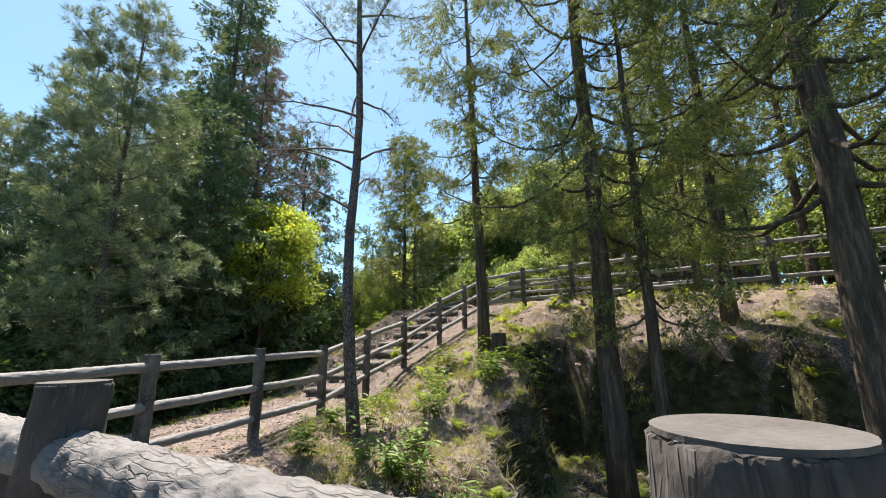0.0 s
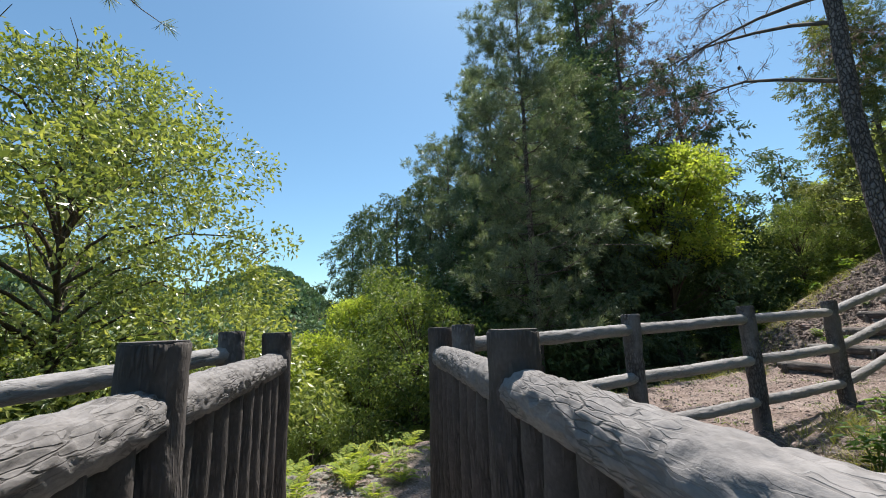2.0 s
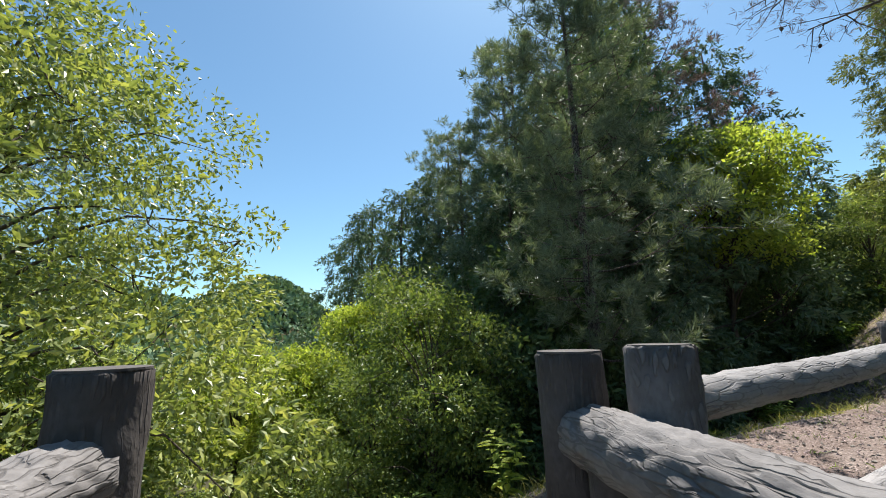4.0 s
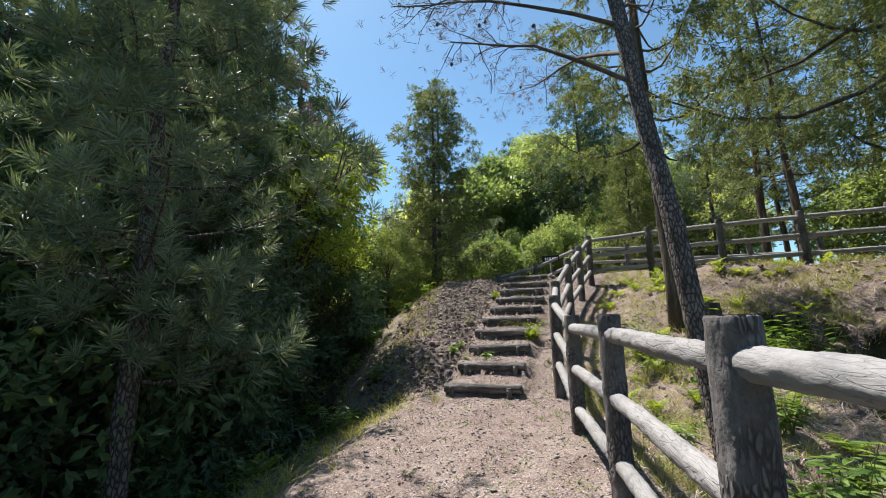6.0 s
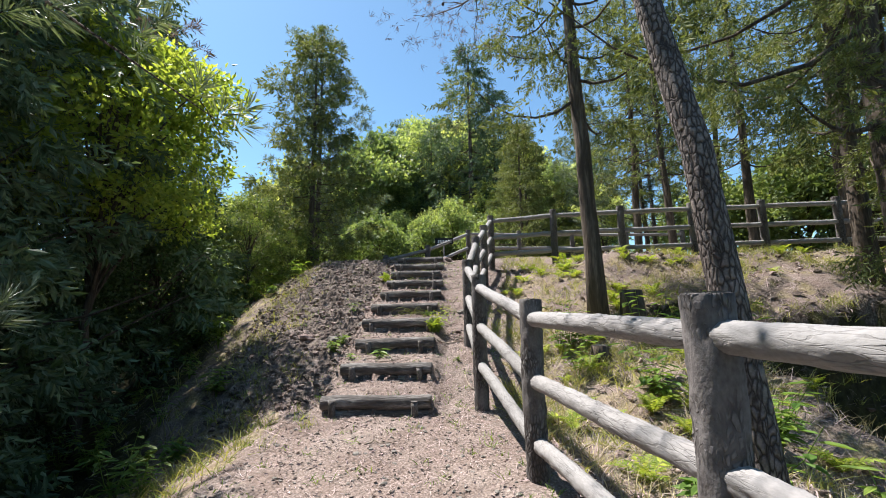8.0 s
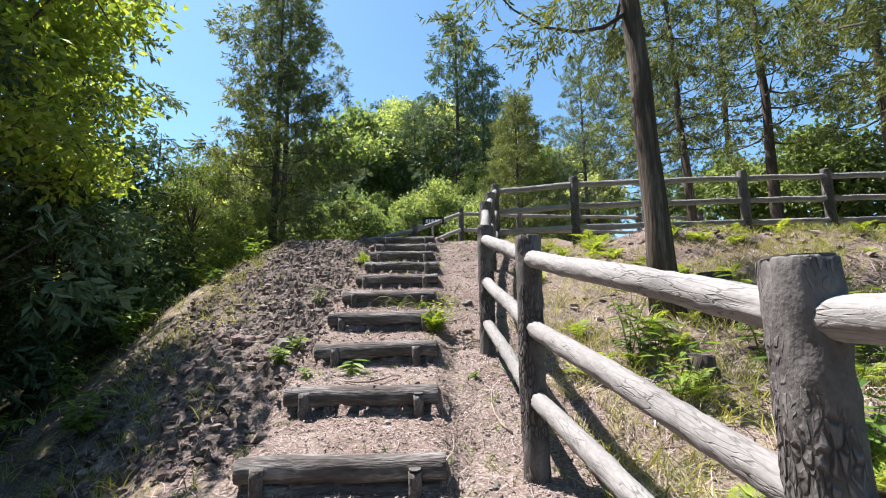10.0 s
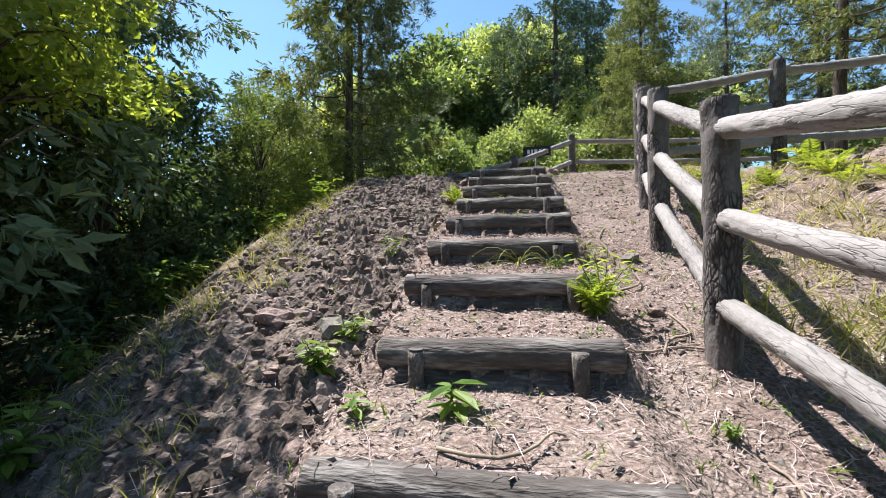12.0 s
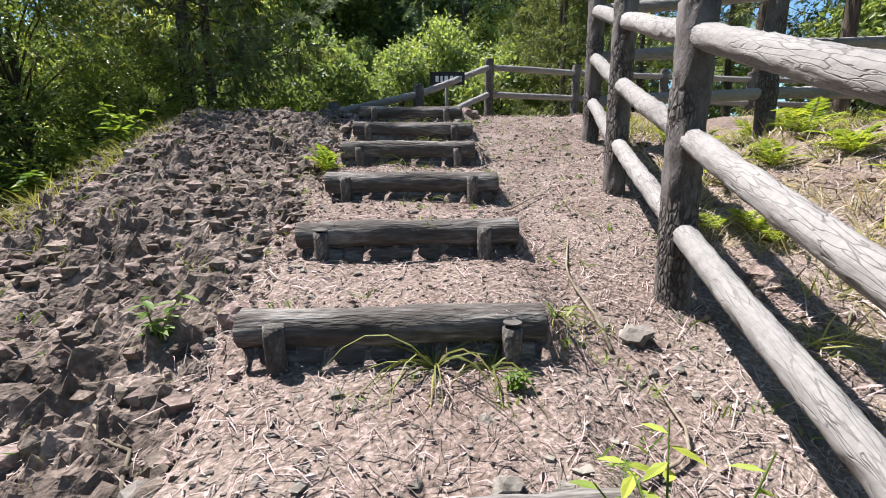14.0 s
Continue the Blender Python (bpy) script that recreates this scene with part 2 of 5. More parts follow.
    return m


M_GROUND = ground_material()


# ---- mesh helpers ----
def mesh_object(name, verts, faces, mat, parent=None, smooth=True, label=""):
    me = bpy.data.meshes.new(name)
    if isinstance(faces, np.ndarray):
        me.vertices.add(len(verts))
        me.vertices.foreach_set("co", np.asarray(verts, dtype=np.float32).ravel())
        k = faces.shape[1]
        me.loops.add(faces.size)
        me.polygons.add(len(faces))
        me.loops.foreach_set("vertex_index", faces.astype(np.int32).ravel())
        me.polygons.foreach_set("loop_start", np.arange(0, faces.size, k, dtype=np.int32))
        me.polygons.foreach_set("loop_total", np.full(len(faces), k, dtype=np.int32))
        me.update(calc_edges=True)
    else:
        me.from_pydata(verts, [], faces)
        me.update()
    me.polygons.foreach_set("use_smooth", [smooth] * len(me.polygons))
    me.materials.append(mat)
    ob = new(name, me)
    ob.parent = parent
    if label:
        ob["label"] = label
    return ob


def part(name, bm, mat, parent, label="", smooth=False):
    me = bpy.data.meshes.new(name)
    bm.to_mesh(me)
    bm.free()
    me.polygons.foreach_set("use_smooth", [smooth] * len(me.polygons))
    me.materials.append(mat)
    ob = new(name, me)
    ob.parent = parent
    if label:
        ob["label"] = label
    return ob


def thing(name, at, label, category, group="", kind=""):
    ob = new(name)
    ob.location = at
    return tagged(ob, label, category, group, kind)


def tube(path, radii, seg=10, wobble=0.0, freq=6.0, long_freq=1.5, seed=0.0, cap=True, ridges=0.0, ridge_n=9):
    """Vertices and faces of a tapered round limb along a path, with an uneven skin."""
    path = [Vector(p) for p in path]
    verts, faces = [], []
    side = Vector((1, 0, 0))
    for i, p in enumerate(path):
        way = (path[min(i + 1, len(path) - 1)] - path[max(i - 1, 0)]).normalized()
        side = (side - way * side.dot(way))
        if side.length < 1e-3:
            side = way.orthogonal()
        side.normalize()
        up = way.cross(side)
        for k in range(seg):
            a = 2 * math.pi * k / seg
            r = radii[i]
            if wobble:
                q = Vector((math.cos(a) * freq * 0.16 + seed, math.sin(a) * freq * 0.16, i * long_freq * 0.3 + seed))
                r *= 1 + wobble * noise.noise(q) + wobble * 0.6 * noise.noise(q * 2.7)
            if ridges:
                q = Vector((math.cos(a) * ridge_n * 0.32 + seed, math.sin(a) * ridge_n * 0.32, i * long_freq * 0.35 + seed * 3))
                r *= 1 + ridges * (1 - 2.4 * abs(noise.noise(q)))
            verts.append(p + side * (math.cos(a) * r) + up * (math.sin(a) * r))
    for i in range(len(path) - 1):
        for k in range(seg):
            faces.append((i * seg + k, i * seg + (k + 1) % seg, (i + 1) * seg + (k + 1) % seg, (i + 1) * seg + k))
    if cap:
        faces.append(tuple(range(seg))[::-1])
        faces.append(tuple((len(path) - 1) * seg + k for k in range(seg)))
    return verts, faces


def joined(pieces):
    verts, faces = [], []
    for v, f in pieces:
        off = len(verts)
        verts += [tuple(p) for p in v]
        faces += [tuple(i + off for i in poly) for poly in f]
    return verts, faces


# ---- the lie of the land ----
FOOT = np.array((-2.65, 10.41))           # middle of the lowest step
UP = np.array((0.392, 0.920))             # up the stairs, on the plan
SIDE = np.array((0.920, -0.392))          # to the right of the stairs
TREAD, RISE = 0.739, 0.278


def smooth01(x):
    x = np.clip(x, 0, 1)
    return x * x * (3 - 2 * x)


def uv(x, y):
    dx, dy = x - FOOT[0], y - FOOT[1]
    return dx * SIDE[0] + dy * SIDE[1], dx * UP[0] + dy * UP[1]


def xy(u, v):
    return FOOT[0] + u * SIDE[0] + v * UP[0], FOOT[1] + u * SIDE[1] + v * UP[1]


def fence_u(v):
    return np.interp(v, [-7, -5, -3.3, -1.6, 0, 1.7, 3.3, 5.8, 8], [2.6, 2.06, 1.78, 1.47, 1.19, 1.12, 1.36, 1.87, 2.2])


def land(x, y):
    """Height of the ground, without its small relief."""
    u, v = uv(x, y)
    p = np.interp(v, [-40, -9, -7, -5, -2.5, -0.2, 0.3, 6.9, 8.5, 30], [-0.6, -0.5, -0.45, -0.22, -0.01, 0.11, 0.18, 2.74, 2.85, 3.4])
    # left bank, falling away into the wood and the valley
    edge = np.interp(v, [-12, -7, -4, 0, 1.5, 5, 9], [1.2, -0.2, -0.75, -0.95, -1.7, -2.4, -3.0])
    d = np.maximum(edge - u, 0)
    left = 0.42 * np.minimum(d, 1.5) + 0.62 * np.clip(d - 1.5, 0, 3.5) + 0.16 * np.clip(d - 5, 0, 40) + 0.02 * np.maximum(d - 45, 0)
    p = p - np.minimum(left, 14)
    # right bank: the gully under the bridge and the terrace above it
    q = np.interp(v, [-8, -5.5, -3.4, -1.65, 0, 2.2, 2.9, 4.2], [-1.9, -1.6, -0.95, -0.3, 0.3, 1.15, 1.65, 2.4])
    lip = np.interp(v, [-4.5, -1.65, 0, 1.6, 2.6], [5.4, 5.0, 4.75, 4.3, 3.7]) + 0.25 * np.sin(1.9 * v) + 0.12 * np.sin(5.3 * v + 1)
    head = 2.25 + 0.22 * np.sin(1.7 * u) + 0.10 * np.sin(4.9 * u + 2)
    cut = smooth01((u - lip) / 0.5) * smooth01((head - v) / 0.32)
    q = q + (np.minimum(q, -1.55 + 0.12 * (v + 2)) - q) * cut
    w = smooth01((u - fence_u(v) - 0.25) / 2.6)
    q = np.where(v > 3.7, np.maximum(q, np.minimum(p, 2.75)), q)
    q = q - 0.5 * smooth01((-8.5 - v) / 6) + 2.0 * smooth01((u - 9) / 6) * smooth01((-v - 1) / 4)
    h = p * (1 - w) + q * w
    # wooded hill behind, and far ridges
    hill = 0.50 * np.clip(v - 15, 0, 46) * smooth01((u + 34) / 30) * smooth01((24 - u) / 22)
    h = h + hill - 0.25 * np.clip(v - 75, 0, 120) * smooth01((u + 34) / 30) * smooth01((24 - u) / 22)
    h = h - 0.12 * np.clip(u - 14, 0, 60) * smooth01((v + 4) / 10)
    for cx, cy, top, wide in ((-295, 74, 44, 30), (-262, -25, 34, 46), (-330, -120, 34, 70), (-460, 150, 30, 90), (300, 100, 40, 120), (80, -320, 60, 160)):
        h = h + top * np.exp(-((x - cx) ** 2 + (y - cy) ** 2) / (2 * wide * wide)) * smooth01((np.hypot(x, y) - 70) / 120)
    return h


def relief(x, y, u, v):
    """Small unevenness of the ground at one place."""
    n = 0.03 * noise.noise((x * 1.3, y * 1.3, 0)) + 0.016 * noise.noise((x * 5, y * 5, 3)) + 0.008 * noise.noise((x * 13, y * 13, 6))
    if -0.9 > u > -5 and v > -1:
        n += 0.055 * noise.noise((x * 3.1, y * 3.1, 7)) + 0.035 * noise.noise((x * 8, y * 8, 9))
    elif u > 2.0:
        n += min(1.0, (u - 2.0) * 0.8) * (0.20 * noise.noise((x * 0.9, y * 0.9, 5)) + 0.10 * noise.noise((x * 2.3, y * 2.3, 7)) + 0.05 * noise.noise((x * 6.1, y * 6.1, 2)))
    return n


def stairs_height(u, v, h):
    """Treads: nearly level between the logs."""
    k = np.floor(v / TREAD)
    rest = v / TREAD - k
    tread = (k + 1) * RISE + 0.012 + 0.095 * rest
    tread = np.where(k < 0, h, np.where(k > 9, h, tread))
    w = smooth01((0.78 - np.abs(u)) / 0.22) * (v > 0.02) * (v < 7.4)
    return h * (1 - w) + tread * w


def ground_z(x, y):
    u, v = uv(x, y)
    h = stairs_height(u, v, land(x, y))
    return float(h) + relief(x, y, float(u), float(v))


def far_lines(a, first, limit, grow=1.16):
    out, step = [], first
    while a < limit:
        a += step
        step *= grow
        out.append(a)
    return out


def build_ground():
    gx = np.array(sorted([-v for v in far_lines(6.0, 0.12, 700)])
                  + list(np.arange(-6.0, 2.2, 0.05)) + [2.2 + v for v in far_lines(0, 0.08, 700)])
    gy = np.array(sorted([4.0 - v for v in far_lines(0, 0.10, 700)])
                  + list(np.arange(4.0, 17.5, 0.055)) + [17.5 + v for v in far_lines(0, 0.12, 700)])
    X, Y = np.meshgrid(gx, gy)
    U, V = uv(X, Y)
    Z = stairs_height(U, V, land(X, Y))
    near = (np.abs(X) < 30) & (np.abs(Y - 8) < 30)
    rel = np.zeros_like(Z)
    for i, j in zip(*np.nonzero(near)):
        rel[i, j] = relief(X[i, j], Y[i, j], U[i, j], V[i, j])
    Z = Z + rel
    ny, nx = X.shape
    idx = np.arange(nx * ny).reshape(ny, nx)
    faces = np.stack([idx[:-1, :-1], idx[:-1, 1:], idx[1:, 1:], idx[1:, :-1]], -1).reshape(-1, 4)
    ob = mesh_object("ground", np.stack([X, Y, Z], -1).reshape(-1, 3), faces, M_GROUND)
    # cover: red rubble, green grass, blue woods floor and painted gully shade
    fu = fence_u(V)
    rub = smooth01((-0.75 - U) / 0.25) * smooth01((V - 0.4) / 0.8) * smooth01((U + 0.55 * V + 1.0 + 1.6) / 0.5) * smooth01((8 - V) / 1.0)
    edge = np.interp(V, [-12, -7, -4, 0, 1.5, 5, 9], [1.2, -0.2, -0.75, -0.95, -1.7, -2.4, -3.0])
    gr = np.maximum(smooth01((U - fu - 0.15) / 0.4) * 0.42, smooth01((edge + 0.1 - U) / 0.3) * 0.45)
    rub = np.maximum(rub, smooth01((U - 3.0) / 1.5) * smooth01((5.0 - V) / 1.5) * 0.52)
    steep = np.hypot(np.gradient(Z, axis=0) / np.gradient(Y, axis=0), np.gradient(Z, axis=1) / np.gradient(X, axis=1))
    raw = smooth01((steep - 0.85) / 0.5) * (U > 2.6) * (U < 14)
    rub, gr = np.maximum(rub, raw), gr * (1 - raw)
    # shade of the steep gully walls, put into the ground colour
    gully_shade = raw * 0.62
    wd_shade = smooth01((edge - 1.3 - U) / 1.0)
    wd_shade = np.maximum(np.maximum(wd_shade, gully_shade), smooth01((V - 9.5) / 2))
    wd_shade = np.maximum(wd_shade, smooth01((-0.2 - Z + (U < 2.4) * 9) / 0.5) * smooth01((U - 3.4) / 1.0))
    wd_shade = np.maximum(wd_shade, smooth01((U - 10) / 3) * 0.6)
    col = np.stack([rub, gr, wd_shade, np.ones_like(rub)], -1).reshape(-1, 4).astype(np.float32)
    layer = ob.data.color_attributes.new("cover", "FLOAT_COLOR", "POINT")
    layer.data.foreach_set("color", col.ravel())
    return tagged(ob, "soil slope with needle litter, grass and dark rubble", "ground", kind="structure")


build_ground()


# ---- cast-concrete logs: bridge, fences, steps ----
def log_mesh(name, length, radius, seed, seg=22, rings=26, ridge=0.10, ends=True, mat=None):
    """A log of that length along z from 0, with bark ridges and rounded ends."""
    path, radii = [], []
    for i in range(rings + 1):
        f = i / rings
        path.append((0.006 * math.sin(5 * f + seed) * math.sin(math.pi * f), 0.006 * math.cos(4 * f + seed) * math.sin(math.pi * f), f * length))
        radii.append(radius)
    if ends:
        path = [(0, 0, -0.004)] + path + [(0, 0, length + 0.004)]
        radii = [radius * 0.90] + radii + [radius * 0.90]
    v, f = tube(path, radii, seg, wobble=0.05, freq=5, long_freq=0.5, seed=seed, ridges=ridge, ridge_n=8)
    me_ob = mesh_object(name, v, f, mat or M_LOG)
    return me_ob


def along(a, b, roll=0.0):
    """Pose that lays a log's z axis from a to b, and the length between them."""
    a, b = Vector(a), Vector(b)
    q = (b - a).to_track_quat("Z", "X")
    return Matrix.Translation(a) @ q.to_matrix().to_4x4() @ Matrix.Rotation(roll, 4, "Z"), (b - a).length


def proto(ob):
    """Keeps a log's mesh for sharing and removes its first object."""
    me = ob.data
    bpy.data.objects.remove(ob)
    return me


def place_part(name, me, parent, m, label=""):
    ob = new(name, me)
    ob.parent = parent
    ob.matrix_basis = m
    if label:
        ob["label"] = label
    return ob


POSTS = [proto(log_mesh("post", 1.0, 0.078, s, 32, 60, 0.11, mat=M_POST)) for s in (1.3, 4.7, 8.1)]
RAILS = [proto(log_mesh("rail", 1.0, 0.052, s, 28, 90, 0.10)) for s in (2.2, 5.9, 9.4, 12.6)]
POST_BIG = [proto(log_mesh("post", 1.0, 0.095, s, 44, 50, 0.05, mat=M_POST_DARK)) for s in (3.1, 7.7)]
RAIL_BIG = [proto(log_mesh("rail", 1.0, 0.078, s, 48, 130, 0.10, mat=M_RAIL)) for s in (6.6, 10.2)]
BALUSTER = [proto(log_mesh("baluster", 1.0, 0.054, s, 16, 20, 0.10, mat=M_POST_DARK)) for s in (0.4, 3.9, 6.1)]


def disc(name, radius, parent, m, mat):
    bm = bmesh.new()
    bmesh.ops.create_circle(bm, cap_ends=True, segments=28, radius=radius)
    for v in bm.verts:
        v.co *= 1 + 0.03 * noise.noise(v.co * 30)
    ring = bmesh.ops.extrude_face_region(bm, geom=bm.faces[:])
    for g in ring["geom"]:
        if isinstance(g, bmesh.types.BMVert):
            g.co.z += 0.006
    ob = part(name, bm, mat, parent, "pale flat sawn-look end")
    ob.matrix_basis = m
    return ob


def log_fence(label, posts, tops, heights=(0.89, 0.54, 0.2), ground=True, gaps=()):
    """posts: plan places; tops: heights of the post tops. Three rails a bay, set into the posts."""
    x0, y0 = posts[0]
    z0 = ground_z(x0, y0)
    fence = thing("log_fence", (x0, y0, z0), label, "fence")
    feet = []
    for i, ((x, y), top) in enumerate(zip(posts, tops)):
        g = ground_z(x, y)
        feet.append(g)
        me = POSTS[i % 3]
        h = top - g + 0.25
        place_part("post", me, fence, Matrix.Translation((x - x0, y - y0, g - 0.25 - z0)) @ Matrix.Rotation(i * 1.9, 4, "Z") @ Matrix.Diagonal((1, 1, h, 1)))
        disc("post_top", 0.074, fence, Matrix.Translation((x - x0, y - y0, top - z0 + 0.003)), M_LOGTOP)
    for i in range(len(posts) - 1):
        if i in gaps:
            continue
        for k, f in enumerate(heights):
            ends = []
            for j in (i, i + 1):
                z = tops[j] - (1 - f) * 1.27 - z0
                ends.append(Vector((posts[j][0] - x0, posts[j][1] - y0, z)))
            way = (ends[1] - ends[0]).normalized()
            m, length = along(ends[0] + way * 0.045, ends[1] - way * 0.045, roll=i * 2.1 + k)
            place_part("rail", RAILS[(i + 2 * k) % 4], fence, m @ Matrix.Diagonal((1, 1, length, 1)))
    return fence


log_fence("grey-brown cast log fence with three rails beside the stairs",
          [(-2.93, 3.11), (-2.715, 5.0), (-2.311, 6.68), (-1.93, 8.353), (-1.532, 10.01), (-0.95, 11.551), (-0.13, 12.92), (0.60, 13.97), (1.34, 14.99)],
          [1.14, 1.189, 1.248, 1.297, 1.649, 2.048, 2.72, 3.22, 3.74])
terrace = [(1.34, 14.99), (2.55, 13.97), (3.95, 13.2), (5.4, 12.45), (6.85, 11.75), (8.3, 11.0), (9.8, 10.3), (11.2, 9.6)]
log_fence("grey-brown cast log fence with three rails along the terrace", terrace, [3.74 + 0.01 * i for i in range(8)])
log_fence("cast log fence with rails at the head of the stairs",
          [(-0.6, 18.4), (0.75, 18.2), (2.5, 18.83), (4.4, 18.5), (6.3, 17.9), (8.2, 17.2), (10.1, 16.4)], [3.1, 3.45, 4.2, 4.22, 4.22, 4.2, 4.18], heights=(0.89, 0.5))
log_fence("cast log fence leading off beside the footbridge", [(-3.69, 1.70), (-2.85, 0.25), (-2.0, -1.25)], [1.14, 1.02, 0.85])

DECK = -0.46
BR = Vector((0.895, -0.446, 0))            # along the bridge, away from the stairs


def bridge_railing(start, bays, label, flip):
    """Stout posts, a round top rail, a low rail and close upright logs."""
    spacing = 1.72
    s = Vector((*start, DECK))
    rail = thing("bridge_railing", s, label, "railing")
    for i in range(bays + 1):
        p = BR * (spacing * i)
        place_part("post", POST_BIG[i % 2], rail, Matrix.Translation(p) @ Matrix.Rotation(1.3 * i + flip, 4, "Z") @ Matrix.Diagonal((1, 1, 1.12 - DECK, 1)))
        disc("post_top", 0.093, rail, Matrix.Translation(p + Vector((0, 0, 1.12 - DECK + 0.004))), M_LOGTOP)
        if i == bays:
            break
        q = p + BR * spacing
        for k, (z, me, thick) in enumerate(((0.91 - DECK, RAIL_BIG[i % 2], 1.0), (0.16, RAILS[i % 4], 1.25))):
            m, length = along(p + BR * 0.055 + Vector((0, 0, z)), q - BR * 0.055 + Vector((0, 0, z)), roll=i * 1.7 + flip)
            place_part("top_rail" if k == 0 else "bottom_rail", me, rail, m @ Matrix.Diagonal((thick, thick, length, 1)))
        for b in range(1, 9):
            c = p + BR * (spacing * b / 9)
            place_part("baluster", BALUSTER[(b + i) % 3], rail, Matrix.Translation(c + Vector((0, 0, 0.14))) @ Matrix.Rotation(b * 2.3 + i, 4, "Z") @ Matrix.Diagonal((1, 1, 0.95 - DECK - 0.14, 1)))
    return rail


bridge_railing((-3.195, 3.092), 6, "dark cast log bridge railing with close upright logs", 0.0)
bridge_railing((-3.66, 1.99), 6, "dark cast log bridge railing with close upright logs", 2.0)

bm = bmesh.new()
bmesh.ops.create_cube(bm, size=1)
for v in bm.verts:
    v.co.x, v.co.y, v.co.z = v.co.x * 10.6, v.co.y * 1.5, v.co.z * 0.22
bmesh.ops.bevel(bm, geom=bm.edges[:], offset=0.015, segments=2)
deck = part("bridge_deck", bm, M_DECK, None)
mid = Vector((-3.44, 2.53, 0)) + BR * 5.05
deck.matrix_basis = Matrix.Translation((mid.x, mid.y, DECK - 0.11)) @ Matrix.Rotation(math.atan2(BR.y, BR.x), 4, "Z")
tagged(deck, "pale concrete deck of the footbridge", "bridge deck", kind="structure")

STEP_LOG = [proto(log_mesh("log", 1.0, 0.075, s, 22, 40, 0.09)) for s in (1.1, 3.3, 7.2)]
STAKE = proto(log_mesh("stake", 1.0, 0.038, 2.7, 14, 10, 0.06))
for me in STEP_LOG + [STAKE]:
    me.materials[0] = M_STEP
rng = random.Random(5)
for i in range(10):
    u_mid = rng.uniform(-0.03, 0.03)
    width = 1.2 + rng.uniform(-0.05, 0.05)
    cx, cy = xy(u_mid, i * TREAD)
    top = 0.317 + i * RISE
    step = thing("log_step", (cx, cy, top - 0.3), "step of two stacked cast logs held by short stakes", "step", "steps of the slope stairs")
    for k, (dz, back) in enumerate(((0.225, 0.02), (0.09, 0.035))):
        half = width / 2 - 0.04 * k
        a = Vector((-SIDE[0] * half + UP[0] * back, -SIDE[1] * half + UP[1] * back, dz + rng.uniform(-0.012, 0.012)))
        b = Vector((SIDE[0] * half + UP[0] * back, SIDE[1] * half + UP[1] * back, dz + rng.uniform(-0.012, 0.012)))
        m, length = along(a, b, roll=i * 1.3 + k * 2)
        place_part("log", STEP_LOG[(i + k) % 3], step, m @ Matrix.Diagonal((1, 1, length, 1)))
    for s in (-1, 1):
        off = s * (width / 2 - 0.14 - rng.uniform(0, 0.06))
        p = Vector((SIDE[0] * off - UP[0] * 0.072, SIDE[1] * off - UP[1] * 0.072, -0.12))
        place_part("stake", STAKE, step, Matrix.Translation(p) @ Matrix.Rotation(rng.uniform(0, 6), 4, "Z") @ Matrix.Diagonal((1, 1, 0.375 + rng.uniform(-0.02, 0.02), 1)))
        disc("stake_top", 0.036, step, Matrix.Translation(p + Vector((0, 0, 0.372))), M_LOGTOP)


# ---- trees ----
def unit(v):
    return v / np.maximum(np.linalg.norm(v, axis=-1, keepdims=True), 1e-6)


def blades(base, way, length, width, rs, fold=0.18):
    """One folded pointed leaf for each base, as four vertices."""
    n = len(base)
    way = unit(way)
    side = unit(np.cross(way, rs.normal(size=(n, 3))))
    norm = np.cross(side, way)
    length, width = np.broadcast_to(length, n)[:, None], np.broadcast_to(width, n)[:, None]
    mid = base + way * length * 0.45 - norm * width * fold
    v = np.stack([base, mid + side * width * 0.5, base + way * length, mid - side * width * 0.5], 1).reshape(-1, 3)
    f = np.arange(4 * n).reshape(n, 4)
    return v, f


def stack(sets):
    vs, fs, off = [], [], 0
    for v, f in sets:
        vs.append(v)
        fs.append(f + off)
        off += len(v)
    return np.concatenate(vs), np.concatenate(fs)


def limb_curve(a, b, sag, steps, rs, jitter=0.05):
    a, b = np.array(a, float), np.array(b, float)
    pts = []
    for i in range(steps + 1):
        f = i / steps
        p = a + (b - a) * f
        p = p + np.array((0, 0, sag * 4 * f * (1 - f))) + rs.normal(size=3) * jitter * f * np.linalg.norm(b - a) * 0.3
        pts.append(p)
    return pts


def trunk_tubes(spine, radius, seg, seed, ridges=0.10):
    n = len(spine)
    radii = [max(0.012, radius * (1 - 0.86 * (i / (n - 1)) ** 0.9)) for i in range(n)]
    radii[0] *= 1.25
    return tube(spine, radii, seg, wobble=0.06, freq=6, long_freq=0.6, seed=seed, ridges=ridges, ridge_n=10)


def spine_of(height, lean, n, rs, bend=0.02):
    pts = [np.array((0.0, 0.0, -0.5))]
    for i in range(1, n + 1):
        f = i / n
        pts.append(np.array((lean[0] * f, lean[1] * f, height * f)) + rs.normal(size=3) * (bend * height * 0.05, bend * height * 0.05, 0))
    return pts


def at_height(spine, z):
    for a, b in zip(spine, spine[1:]):
        if b[2] >= z:
            f = (z - a[2]) / max(b[2] - a[2], 1e-6)
            return a + (b - a) * f
    return spine[-1]


